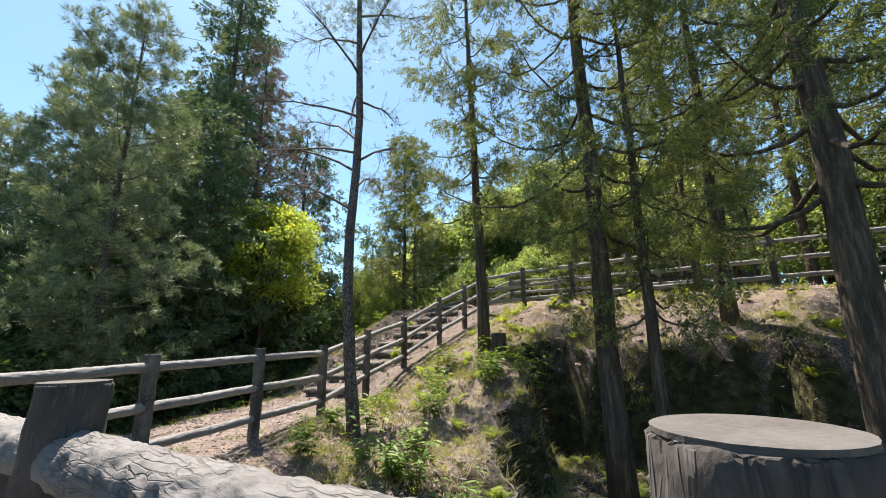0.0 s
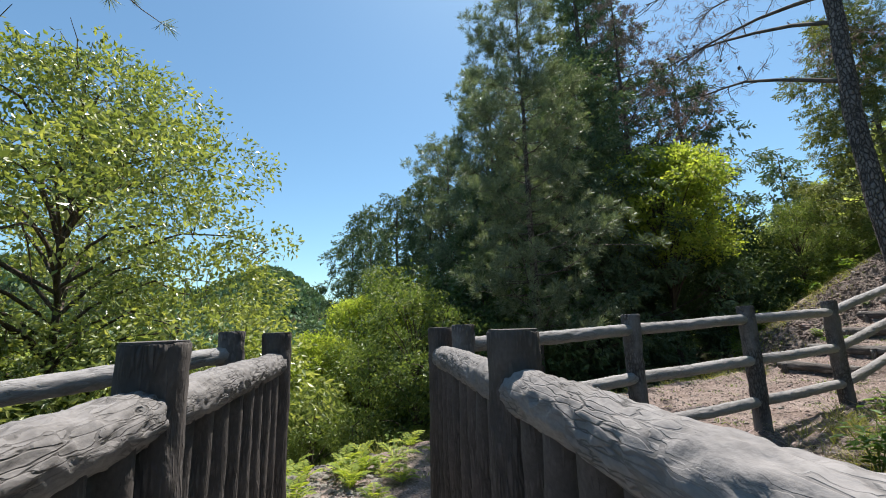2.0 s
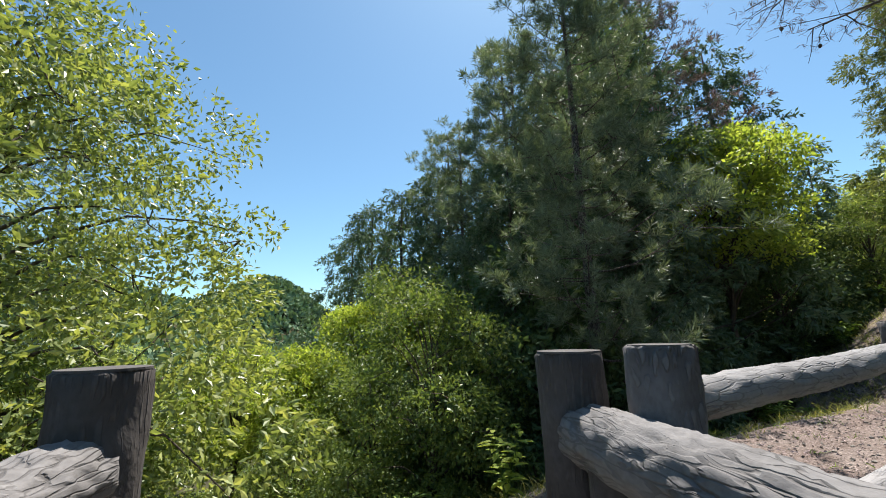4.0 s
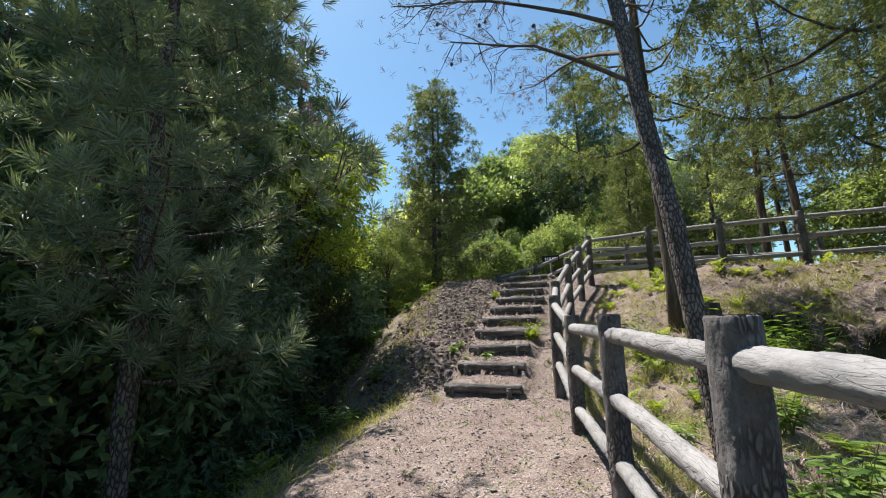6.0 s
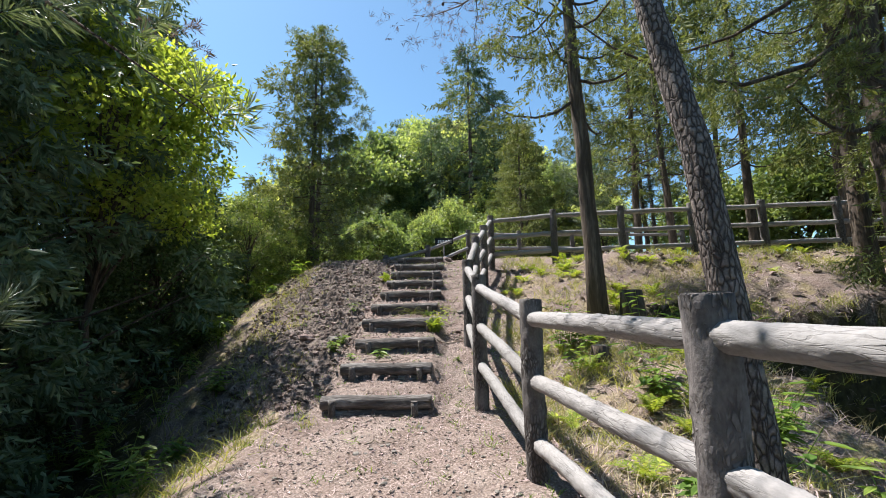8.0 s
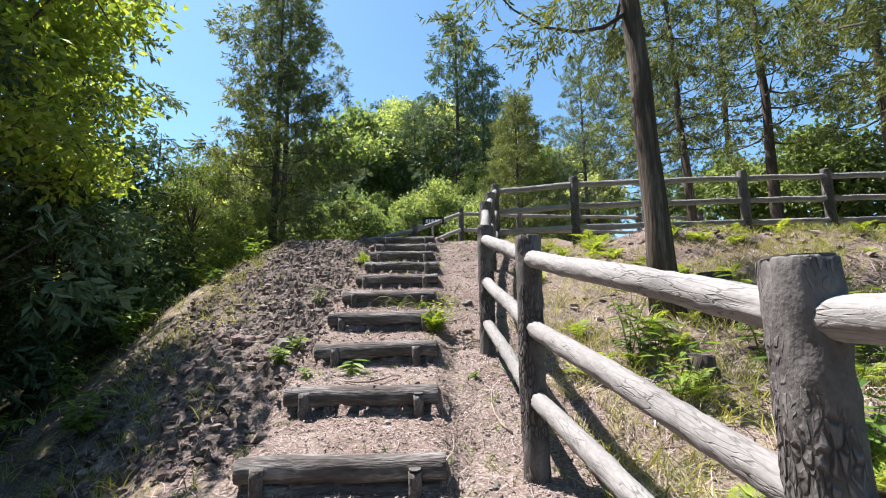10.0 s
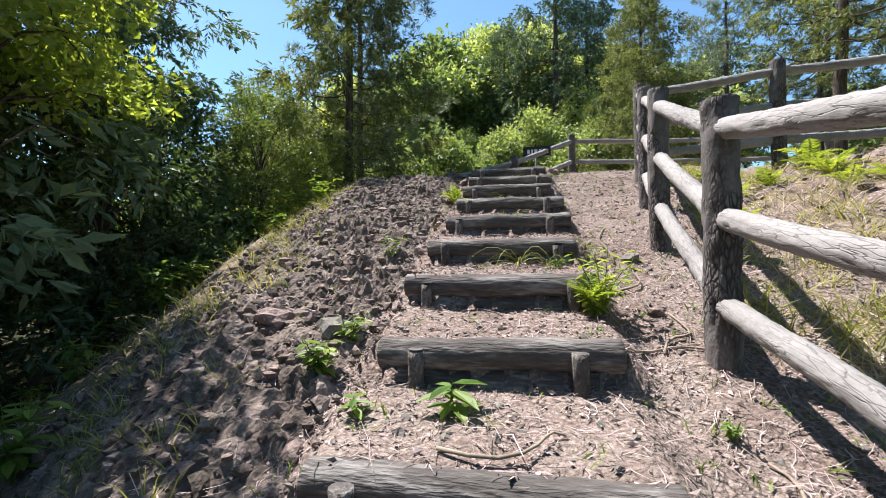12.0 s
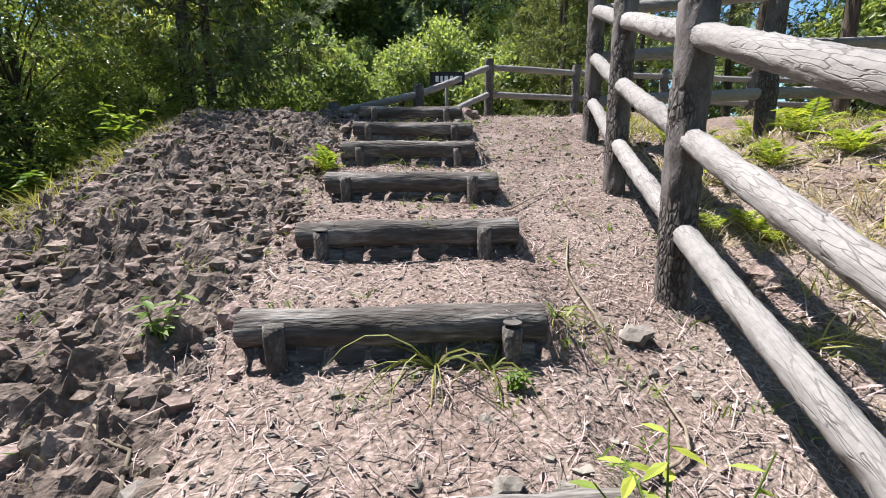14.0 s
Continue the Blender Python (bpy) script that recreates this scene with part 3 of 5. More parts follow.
def conifer(seed, height, radius, bare, reach, branches, sprays, per, style, lean=(0, 0), seg=12, blade=(0.13, 0.022), top_taper=1.0, spread=1.0, sag=0.18):
    """Trunk tubes, and needle blades, of a cedar (thick foxtail shoots in drooping masses) or a pine (upturned starry tufts)."""
    rs = np.random.RandomState(seed)
    spine = spine_of(height, lean, 14, rs)
    wood = [trunk_tubes(spine, radius, seg, seed * 1.7)]
    bases, ways = [], []
    for i in range(branches):
        f = (i + rs.rand()) / branches
        z = bare + (height - bare) * f
        rel = (z - bare) / (height - bare)
        az = i * 2.4 + rs.rand() * 1.1
        uneven = 1 + 0.55 * noise.noise(Vector((math.cos(az) * 1.2 + seed, math.sin(az) * 1.2, z * 0.55)))
        L = reach * (1 - rel) ** (0.75 * top_taper) * (0.45 + 0.75 * rs.rand()) * uneven + 0.22
        if rel < 0.12:
            L *= 0.7
        out = np.array((math.cos(az), math.sin(az), 0))
        lift = (0.10 if style == "cedar" else 0.24) + 0.5 * rel
        a = at_height(spine, z)
        b = a + out * L + np.array((0, 0, L * lift))
        s = -sag * L if style == "cedar" else -0.13 * L
        curve = limb_curve(a, b, s, 5, rs)
        wood.append(tube(curve, [max(0.006, radius * 0.22 * (1 - rel * 0.6) * (1 - 0.8 * k / 5)) for k in range(6)], 5, cap=False))
        clumps = max(2, int((2.2 if style == "cedar" else 2.8) * (0.5 + L / reach) * (1 + L * 0.35)))
        m = max(2, int(sprays * (0.35 + L / reach) / clumps))
        for c in range(clumps):
            g = 1.0 if c == 0 else 0.25 + 0.75 * rs.rand() ** 0.7
            k = min(int(g * 5), 4)
            p = curve[k] + (curve[k + 1] - curve[k]) * (g * 5 - k)
            way_side = np.cross(out, (0, 0, 1))
            off = 0.0 if c == 0 else rs.normal() * 0.30 * L ** 0.5
            heart = p + way_side * off + out * abs(off) * 0.4
            if c:
                wood.append(tube([p, (p + heart) / 2, heart], [0.008, 0.006, 0.004], 4, cap=False))
            size = (0.26 if style == "cedar" else 0.24) * spread * (0.7 + 0.6 * rs.rand())
            for _ in range(m):
                q = rs.normal(size=3)
                q = q / np.linalg.norm(q)
                if style == "cedar":
                    root = heart + q * size * np.array((1.0, 1.0, 0.5)) * rs.rand() ** 0.5
                    d = q * 0.5 + out * 0.4 + np.array((0, 0, -0.55))
                    sl = (0.20 + 0.22 * rs.rand()) * spread
                else:
                    root = heart + q * size * np.array((1.0, 1.0, 0.6)) * rs.rand() ** 0.4
                    d = q * 0.5 + out * 0.45 + np.array((0, 0, 0.55))
                    sl = 0.10 * spread
                d = d / np.linalg.norm(d)
                t = (np.arange(per) + rs.rand(per)) / per
                around = unit(np.cross(d, rs.normal(size=(per, 3))))
                if style == "cedar":
                    pos = root + d * (t * sl)[:, None] + np.array((0, 0, 1)) * ((t ** 2 - 0.8 * t) * sl * 0.5)[:, None]
                    w = d * 0.75 + around * 0.75
                else:
                    pos = root + d * (t * sl)[:, None]
                    w = d * (0.2 + 0.9 * t)[:, None] + around * 0.75
                bases.append(pos)
                ways.append(w)
    bases, ways = np.concatenate(bases), np.concatenate(ways)
    n = len(bases)
    leaf = blades(bases, ways, blade[0] * (0.7 + 0.6 * rs.rand(n)), blade[1] * (0.7 + 0.6 * rs.rand(n)), rs)
    return joined(wood), leaf


def broadleaf(seed, height, radius, crown_low, reach, blobs, twigs, per, leaf, lean=(0, 0), seg=10, gap=0.0, flat=1.0, fork=0.62, core=26):
    """Trunk, limbs and leaves of a broad-leaved tree or bush: leafy twigs on clumps held out by limbs, oversized blades
    added inside to block light.
    """
    rs = np.random.RandomState(seed)
    spine = spine_of(height * 0.8, lean, 8, rs, bend=0.12)
    wood = [trunk_tubes(spine, radius, seg, seed * 1.3)]
    centres, sizes = [], []
    for i in range(blobs):
        f = (i + 0.5) / blobs
        z = crown_low + (height - crown_low) * (0.08 + 0.9 * f)
        ring = reach * math.sin(math.pi * min(0.98, 0.22 + 0.72 * f)) * (0.40 + 0.7 * rs.rand())
        az = i * 2.4 + rs.rand()
        c = at_height(spine, z * 0.8) * np.array((1, 1, 0)) + np.array((math.cos(az) * ring, math.sin(az) * ring, z))
        centres.append(c)
        sizes.append(reach * (0.17 + 0.24 * rs.rand()))
        root = at_height(spine, max(0.15 * height, z * fork))
        curve = limb_curve(root, c, 0.06 * height, 5, rs, 0.1)
        wood.append(tube(curve, [max(0.006, radius * 0.34 * (1 - 0.8 * k / 5)) for k in range(6)], 5, cap=False))
        for _ in range(3):
            tip = c + unit(rs.normal(size=3)) * sizes[-1] * 0.85
            wood.append(tube(limb_curve(c, tip, 0.03, 3, rs, 0.1), [0.012, 0.009, 0.007, 0.005], 4, cap=False))
    centres, sizes = np.array(centres), np.array(sizes)
    pick = rs.choice(blobs, twigs, p=sizes ** 2 / np.sum(sizes ** 2))
    d = unit(rs.normal(size=(twigs, 3)) + np.array((0, 0, 0.35)))
    rad = sizes[pick] * (0.62 + 0.42 * rs.rand(twigs) ** 0.6)
    pos = centres[pick] + d * rad[:, None] * np.array((1.15, 1.15, 0.75 * flat))
    keep = np.array([noise.noise(Vector(p) * (2.4 / reach) + Vector((seed, 0, 0))) > -0.34 + gap * 0.3 for p in pos])
    pos, d = pos[keep], d[keep]
    pos, d = np.repeat(pos, per, 0), np.repeat(d, per, 0)
    n = len(pos)
    way = d * 0.55 + rs.normal(size=(n, 3)) * 0.5 + np.array((0, 0, -0.22))
    pos = pos + rs.normal(size=(n, 3)) * leaf[0] * 0.8
    lv = blades(pos, way, leaf[0] * (0.65 + 0.7 * rs.rand(n)), leaf[1] * (0.65 + 0.7 * rs.rand(n)), rs)
    # added oversized blades in each clump's middle, to darken the crown from within
    if core:
        at = np.repeat(np.arange(blobs), core)
        n = len(at)
        inner = centres[at] + unit(rs.normal(size=(n, 3))) * (sizes[at] * 0.45 * rs.rand(n))[:, None] * np.array((1, 1, 0.7 * flat))
        big = sizes[at] * (0.55 if leaf[0] > 0.2 else 0.26)
        lv = stack([lv, blades(inner, rs.normal(size=(n, 3)), big, big * 0.6, rs)])
    return joined(wood), lv


def tree(name, made, bark, leaf_mat, at, label, category="tree", group="", sink=0.0, turn=0.0, size=1.0, crown="crown"):
    (wv, wf), (lv, lf) = made
    x, y = at
    t = thing(name, (x, y, ground_z(x, y) - sink), label, category, group)
    t.rotation_euler = (0, 0, turn)
    t.scale = (size, size, size)
    mesh_object("trunk", wv, wf, bark, t)
    mesh_object(crown, lv, lf, leaf_mat, t, smooth=False)
    return t


def again(source, x, y, turn=0.0, size=1.0, tall=1.0, z=None):
    """Another tree of the same growth at another place."""
    ob = copy_thing(source, Matrix.Translation((x, y, ground_z(x, y) - 0.05 if z is None else z)) @ Matrix.Rotation(turn, 4, "Z"))
    ob.scale = (size, size, size * tall)
    return ob


rnd = random.Random(11)

# the leaning pine beside the fence: bare trunk, dead limbs, few needles high up
def leaning_pine():
    rs = np.random.RandomState(3)
    x, y = -1.0, 7.38
    z0 = ground_z(x, y)
    spine = [np.array(p) for p in ((0.03, -0.02, -0.4), (0, 0, 0.2), (-0.10, 0.02, 1.2), (-0.20, 0.06, 2.4), (-0.26, 0.25, 3.6), (-0.25, 0.46, 4.8), (-0.28, 0.66, 6.2), (-0.40, 0.85, 8.0), (-0.50, 1.0, 10.0), (-0.6, 1.2, 12.5))]
    radii = [0.14, 0.108, 0.094, 0.087, 0.082, 0.078, 0.072, 0.062, 0.048, 0.02]
    fine, fr = [], []
    for i in range(len(spine) - 1):
        for k in range(6):
            f = k / 6
            fine.append(spine[i] + (spine[i + 1] - spine[i]) * f)
            fr.append(radii[i] + (radii[i + 1] - radii[i]) * f)
    t = thing("pine_tree", (x, y, z0), "leaning pine with flaky reddish bark and dead lower limbs", "tree")
    v, f = tube(fine, fr, 26, wobble=0.05, freq=5, long_freq=0.5, seed=2.2, ridges=0.11, ridge_n=12)
    mesh_object("trunk", v, f, M_BARK_RED, t)
    dead, tufts = [], []
    limbs = [(4.0, (-2.3, 0.9, 4.9)), (4.45, (-0.55, 3.55, 5.8)), (4.85, (-3.0, 1.9, 6.2)), (5.6, (-2.4, 2.6, 7.3)), (5.1, (0.6, 1.2, 5.7))]
    for z, az, L, lift in ((5.3, 2.9, 2.4, 0.12), (6.2, 3.2, 2.2, 0.2), (6.6, 1.3, 1.9, 0.2), (7.3, 4.4, 1.8, 0.15), (8.2, 2.9, 1.8, 0.3), (9.0, 0.6, 1.6, 0.3), (6.9, 2.0, 2.4, 0.1), (7.8, 5.4, 1.6, 0.2)):
        limbs.append((z, at_height(spine, z) + np.array((math.cos(az), math.sin(az), lift)) * L))
    for z, b in limbs:
        a, b = at_height(spine, z), np.array(b)
        L = float(np.linalg.norm(b - a))
        out = (b - a) / L
        curve = limb_curve(a, b, 0.07 * L, 6, rs, 0.06)
        dead.append(tube(curve, [0.030 * (1 - 0.78 * k / 6) for k in range(7)], 7, cap=False))
        for _ in range(16):
            g = 0.35 + 0.65 * rs.rand()
            k = min(int(g * 6), 5)
            p = curve[k] + (curve[k + 1] - curve[k]) * (g * 6 - k)
            d = unit(out + rs.normal(size=3) * 0.7)
            ql = 0.25 + 0.45 * rs.rand()
            q = p + d * ql
            dead.append(tube(limb_curve(p, q, 0.02, 3, rs, 0.2), [0.007, 0.006, 0.004, 0.003], 4, cap=False))
            for _ in range(4):
                s = p + d * ql * rs.rand()
                e = s + unit(d + rs.normal(size=3) * 0.8) * (0.08 + 0.14 * rs.rand())
                dead.append(tube([s, (s + e) / 2 + rs.normal(size=3) * 0.01, e], [0.004, 0.003, 0.002], 3, cap=False))
            if rs.rand() < 0.30:
                tufts.append(q)
    v, f = joined(dead)
    mesh_object("deadwood", v, f, M_DEADWOOD, t, label="bare grey-brown dead limbs with twigs")
    tufts = np.array(tufts)
    cones = []
    for p in tufts[::2]:
        cones.append(tube([p, p + np.array((0, 0, -0.02)), p + np.array((0, 0, -0.045)), p + np.array((0, 0, -0.06))], [0.006, 0.022, 0.018, 0.004], 7))
    for v, f in cones:
        mesh_object("cone", v, f, M_BARK, t, label="small dark pine cone")
    # a rusty dead spray low on one side, green tufts at the top
    pos, way = [], []
    spots = [((-0.6, 3.35, 5.75), (0.40, 0.45, 0.26))] * 150 + [((-2.4, 1.6, 6.0), (0.5, 0.5, 0.35))] * 120 + [((-2.2, 2.4, 7.2), (0.5, 0.5, 0.4))] * 120 + [((-2.0, 0.9, 4.9), (0.35, 0.3, 0.2))] * 50
    for c, wide in spots:
        p = np.array(c) + rs.normal(size=3) * wide
        pos.append(np.repeat(p[None], 9, 0))
        way.append(unit(rs.normal(size=3) + (0, 0, 0.3)) * 0.7 + rs.normal(size=(9, 3)) * 0.5)
    pos, way = np.concatenate(pos), np.concatenate(way)
    v, f = blades(pos, way, 0.12, 0.006, rs)
    mesh_object("dead_spray", v, f, M_DEAD, t, smooth=False, label="rusty dead needles")
    pos, way = [], []
    for _ in range(900):
        z = 8.2 + 4.4 * rs.rand()
        a = at_height(spine, z)
        p = a + unit(rs.normal(size=3) * (1, 1, 0.3)) * (0.3 + 1.4 * rs.rand() * (13 - z) / 4.8)
        pos.append(np.repeat(p[None], 16, 0))
        way.append(np.array((0, 0, 0.5)) + rs.normal(size=(16, 3)) * 0.7)
    v, f = blades(np.concatenate(pos), np.concatenate(way), 0.14, 0.009, rs)
    mesh_object("crown", v, f, M_PINE, t, smooth=False)
    return t


leaning_pine()

def overhanging_pine():
    """A pine whose trunk stands beside the bridge and whose low limb, with cones, reaches out over the bank."""
    x, y = -4.6, -3.2
    (wv, wf), (lv, lf) = conifer(35, 12.0, 0.15, 6.0, 2.2, 34, 22, 18, "pine", seg=14, blade=(0.17, 0.016))
    g = ground_z(x, y)
    t = thing("pine_tree", (x, y, g), "tall pine with cones on a long low limb", "tree")
    rs = np.random.RandomState(36)
    mesh_object("trunk", wv, wf, M_BARK_RED, t)
    mesh_object("crown", lv, lf, M_PINE, t, smooth=False)
    a, b = np.array((0, 0, 5.3)), np.array((-0.35, 4.0, 4.35 - g))
    curve = limb_curve(a, b, 0.35, 8, rs, 0.03)
    wood = [tube(curve, [0.045 * (1 - 0.8 * k / 8) for k in range(9)], 8, cap=False)]
    pos, way, cones = [], [], []
    for i in range(46):
        k = 3 + int(rs.rand() * 5)
        p = curve[k] + (curve[k + 1] - curve[k]) * rs.rand()
        d = unit(rs.normal(size=3) * (1, 0.6, 0.25) + (0, 0.6, 0.05))
        q = p + d * (0.25 + 0.45 * rs.rand())
        wood.append(tube([p, (p + q) / 2 + (0, 0, -0.03), q], [0.008, 0.006, 0.004], 4, cap=False))
        if i % 4 == 0:
            cones.append(p + (q - p) * 0.6)
        pos.append(np.repeat(q[None], 34, 0) - d * (0.12 * rs.rand(34))[:, None])
        way.append(d * 0.6 + rs.normal(size=(34, 3)) * 0.5)
    v, f = joined(wood)
    mesh_object("limb", v, f, M_TWIG, t, label="long low limb with side twigs")
    v, f = blades(np.concatenate(pos), np.concatenate(way), 0.15, 0.008, rs)
    mesh_object("limb_needles", v, f, M_PINE, t, smooth=False)
    for p in cones:
        v, f = tube([p, p + np.array((0, 0, -0.02)), p + np.array((0, 0, -0.05)), p + np.array((0, 0, -0.07))], [0.008, 0.026, 0.022, 0.005], 7)
        mesh_object("cone", v, f, M_BARK, t, label="small dark pine cone")
    return t


overhanging_pine()

# cedars on the bank and the terrace
c1 = conifer(21, 17.5, 0.21, 4.6, 3.3, 52, 62, 17, "cedar", lean=(0.1, 0.2), seg=20, blade=(0.10, 0.024), spread=1.25, sag=0.26)
cedar = tree("cedar_tree", c1, M_BARK, M_CEDAR, (3.38, 8.15), "tall cedar with drooping green plumes on the gully bank", group="cedars on the bank")
c2 = conifer(22, 14.0, 0.15, 3.7, 2.2, 48, 54, 17, "cedar", lean=(-0.3, 0.2), seg=18, blade=(0.10, 0.024), spread=1.2, sag=0.26)
cedar_b = tree("cedar_tree", c2, M_BARK, M_CEDAR, (1.22, 11.15), "slim cedar with drooping yellow-green plumes and bare lower trunk", group="cedars on the bank")
c3 = conifer(23, 18.0, 0.27, 4.2, 3.8, 52, 64, 17, "cedar", lean=(0.5, 0.3), seg=22, blade=(0.10, 0.024), spread=1.3, sag=0.26)
cedar_c = tree("cedar_tree", c3, M_BARK, M_CEDAR, (6.35, 6.55), "stout old cedar with ridged grey-brown bark", group="cedars on the bank")
c5 = conifer(25, 14.0, 0.16, 3.6, 2.6, 52, 24, 12, "cedar", lean=(0.2, -0.3), seg=12, blade=(0.14, 0.042), spread=1.25)
cedar_d = tree("cedar_tree", c5, M_BARK, M_CEDAR, (9.4, 17.8), "tall cedar with a bare lower trunk beyond the terrace fence", group="cedars on the bank")
again(cedar_b, 4.0, 7.75, 2.1, 0.8)
again(cedar_b, 6.47, 9.84, 4.0, 1.05)
for x, y, kind, turn, size in ((9.0, 15.9, cedar_d, 2.6, 0.9), (11.4, 12.2, cedar_d, 0.7, 0.95), (12.5, 15.4, cedar_d, 5.1, 1.1),
                               (13.8, 10.2, cedar_d, 4.4, 1.0), (10.6, 8.6, cedar_d, 2.0, 1.05), (15.5, 18.5, cedar_d, 0.2, 1.1), (12.0, 5.5, cedar_d, 1.2, 1.0),
                               (16.5, 13.5, cedar_d, 2.2, 1.15), (18.5, 9.0, cedar_d, 5.0, 1.1), (13.0, 20.5, cedar_d, 3.0, 0.8)):
    again(kind, x, y, turn, size)

# pines and dark cedars on the wooded side
p0 = conifer(33, 9.2, 0.10, 1.5, 1.15, 78, 24, 30, "pine", seg=16, blade=(0.15, 0.012), top_taper=0.5, spread=0.9)
tree("pine_tree", p0, M_BARK_RED, M_PINE, (-6.2, 7.65), "young pine with tufts of long grey-green needles and slim trunk")
p1 = conifer(31, 13.8, 0.16, 2.2, 2.6, 70, 30, 18, "pine", seg=14, blade=(0.20, 0.024), top_taper=0.7, spread=1.2)
pine = tree("pine_tree", p1, M_BARK_RED, M_PINE, (-11.2, 11.2), "grey-green pine with long needles and a slim trunk", group="pines of the wood")
for x, y, turn, size in ((-15.9, 12.4, 1.0, 0.98), (-13.0, 10.7, 2.5, 0.85), (-9.6, 9.9, 3.4, 0.85), (-22.4, -0.7, 2.0, 1.05), (-12.8, 14.5, 4.2, 0.9), (14.5, 21.4, 3.1, 0.8), (-2.4, 22.4, 0.6, 0.78), (11.6, 22.9, 5.0, 0.75)):
    again(pine, x, y, turn, size)
d1 = conifer(41, 27.0, 0.34, 2.0, 3.7, 110, 34, 12, "cedar", seg=12, blade=(0.22, 0.075), spread=1.7, top_taper=0.75)
dark = tree("cedar_tree", d1, M_BARK, M_CEDAR_DARK, (-12.9, 20.4), "tall dense dark green cedar in the wood", group="dark cedars of the wood")
d2 = conifer(42, 12.0, 0.18, 0.6, 2.6, 76, 30, 12, "cedar", seg=10, blade=(0.17, 0.055), spread=1.4, top_taper=0.8)
dark_b = tree("cedar_tree", d2, M_BARK, M_CEDAR_DARK, (-8.0, 12.2), "dense dark green young cedar at the wood's edge", group="dark cedars of the wood")
for x, y, kind, turn, size in ((-14.8, 24.3, dark, 2.2, 0.95), (-16.5, 21.5, dark, 4.0, 0.72), (-9.4, 10.6, dark_b, 1.0, 0.75), (-10.2, 15.6, dark_b, 3.0, 1.25), (-7.4, 10.3, dark_b, 2.6, 0.75), (-7.7, 12.4, dark_b, 0.3, 0.6), (-6.6, 17.6, dark_b, 3.3, 0.5), (-9.0, 8.9, dark_b, 5.2, 0.66), (-11.9, 15.6, dark_b, 5.0, 0.95),
                               (-11.5, 12.6, dark_b, 2.0, 0.95), (-8.2, 9.3, dark_b, 4.1, 0.6), (7.4, 28.6, dark_b, 0.4, 1.08), (9.4, 29.0, dark_b, 1.9, 0.85), (-14.2, 10.6, dark_b, 0.7, 0.9), (-16.9, 10.6, dark_b, 2.7, 0.95), (-21.0, 11.3, dark_b, 1.2, 1.05), (-25.0, 12.0, dark_b, 3.9, 1.1), (-9.0, 22.4, dark_b, 0.9, 1.2), (5.4, 30.5, dark_b, 2.9, 0.6)):
    again(kind, x, y, turn, size)
c4 = conifer(24, 9.8, 0.13, 0.3, 2.6, 72, 42, 12, "cedar", seg=10, blade=(0.15, 0.042), spread=1.2, top_taper=1.25)
young = tree("cedar_tree", c4, M_BARK, M_CEDAR, (-2.73, 21.0), "young green cedar above the stairs", group="young cedars")
for x, y, turn, size in ((5.9, 20.6, 2.0, 0.7), (7.4, 22.5, 4.0, 0.8), (-4.6, 24.0, 3.0, 0.6)):
    again(young, x, y, turn, size)
# dead brown tree among them
dd = conifer(51, 15.0, 0.16, 5.0, 2.7, 56, 30, 14, "pine", seg=10, blade=(0.16, 0.022))
tree("dead_tree", dd, M_BARK, M_DEAD, (-9.6, 18.3), "dead conifer with rusty brown needles", size=1.2)

# broad-leaved trees and bushes
b1 = broadleaf(61, 9.4, 0.11, 0.3, 3.9, 64, 14500, 5, (0.11, 0.054), gap=0.3, fork=0.85, flat=0.6, core=0)
light_tree = tree("broadleaf_tree", b1, M_BARK, M_LEAF_OLIVE, (-10.6, 0.0), "airy yellow-green broad-leaved tree below the bridge", group="broad-leaved trees")
b2 = broadleaf(62, 7.3, 0.10, 3.6, 2.0, 38, 4300, 6, (0.115, 0.065), gap=0.3, flat=0.7, core=18)
bright = tree("broadleaf_tree", b2, M_BARK, M_LEAF_YELLOW, (-6.7, 14.5), "bright yellow-green leafy tree at the wood's edge", group="broad-leaved trees")
b3 = broadleaf(63, 4.2, 0.06, 0.2, 1.7, 34, 4600, 6, (0.075, 0.036), gap=0.3, flat=0.7)
bush = tree("bush", b3, M_BARK, M_LEAF, (-8.0, 5.9), "leafy green bush on the bank below the path", "bush", group="bushes of the bank", crown="leaves", size=0.88)
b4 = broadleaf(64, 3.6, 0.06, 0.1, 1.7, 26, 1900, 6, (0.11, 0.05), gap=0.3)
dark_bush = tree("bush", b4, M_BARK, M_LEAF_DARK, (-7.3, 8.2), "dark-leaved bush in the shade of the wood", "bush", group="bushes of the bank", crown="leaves")
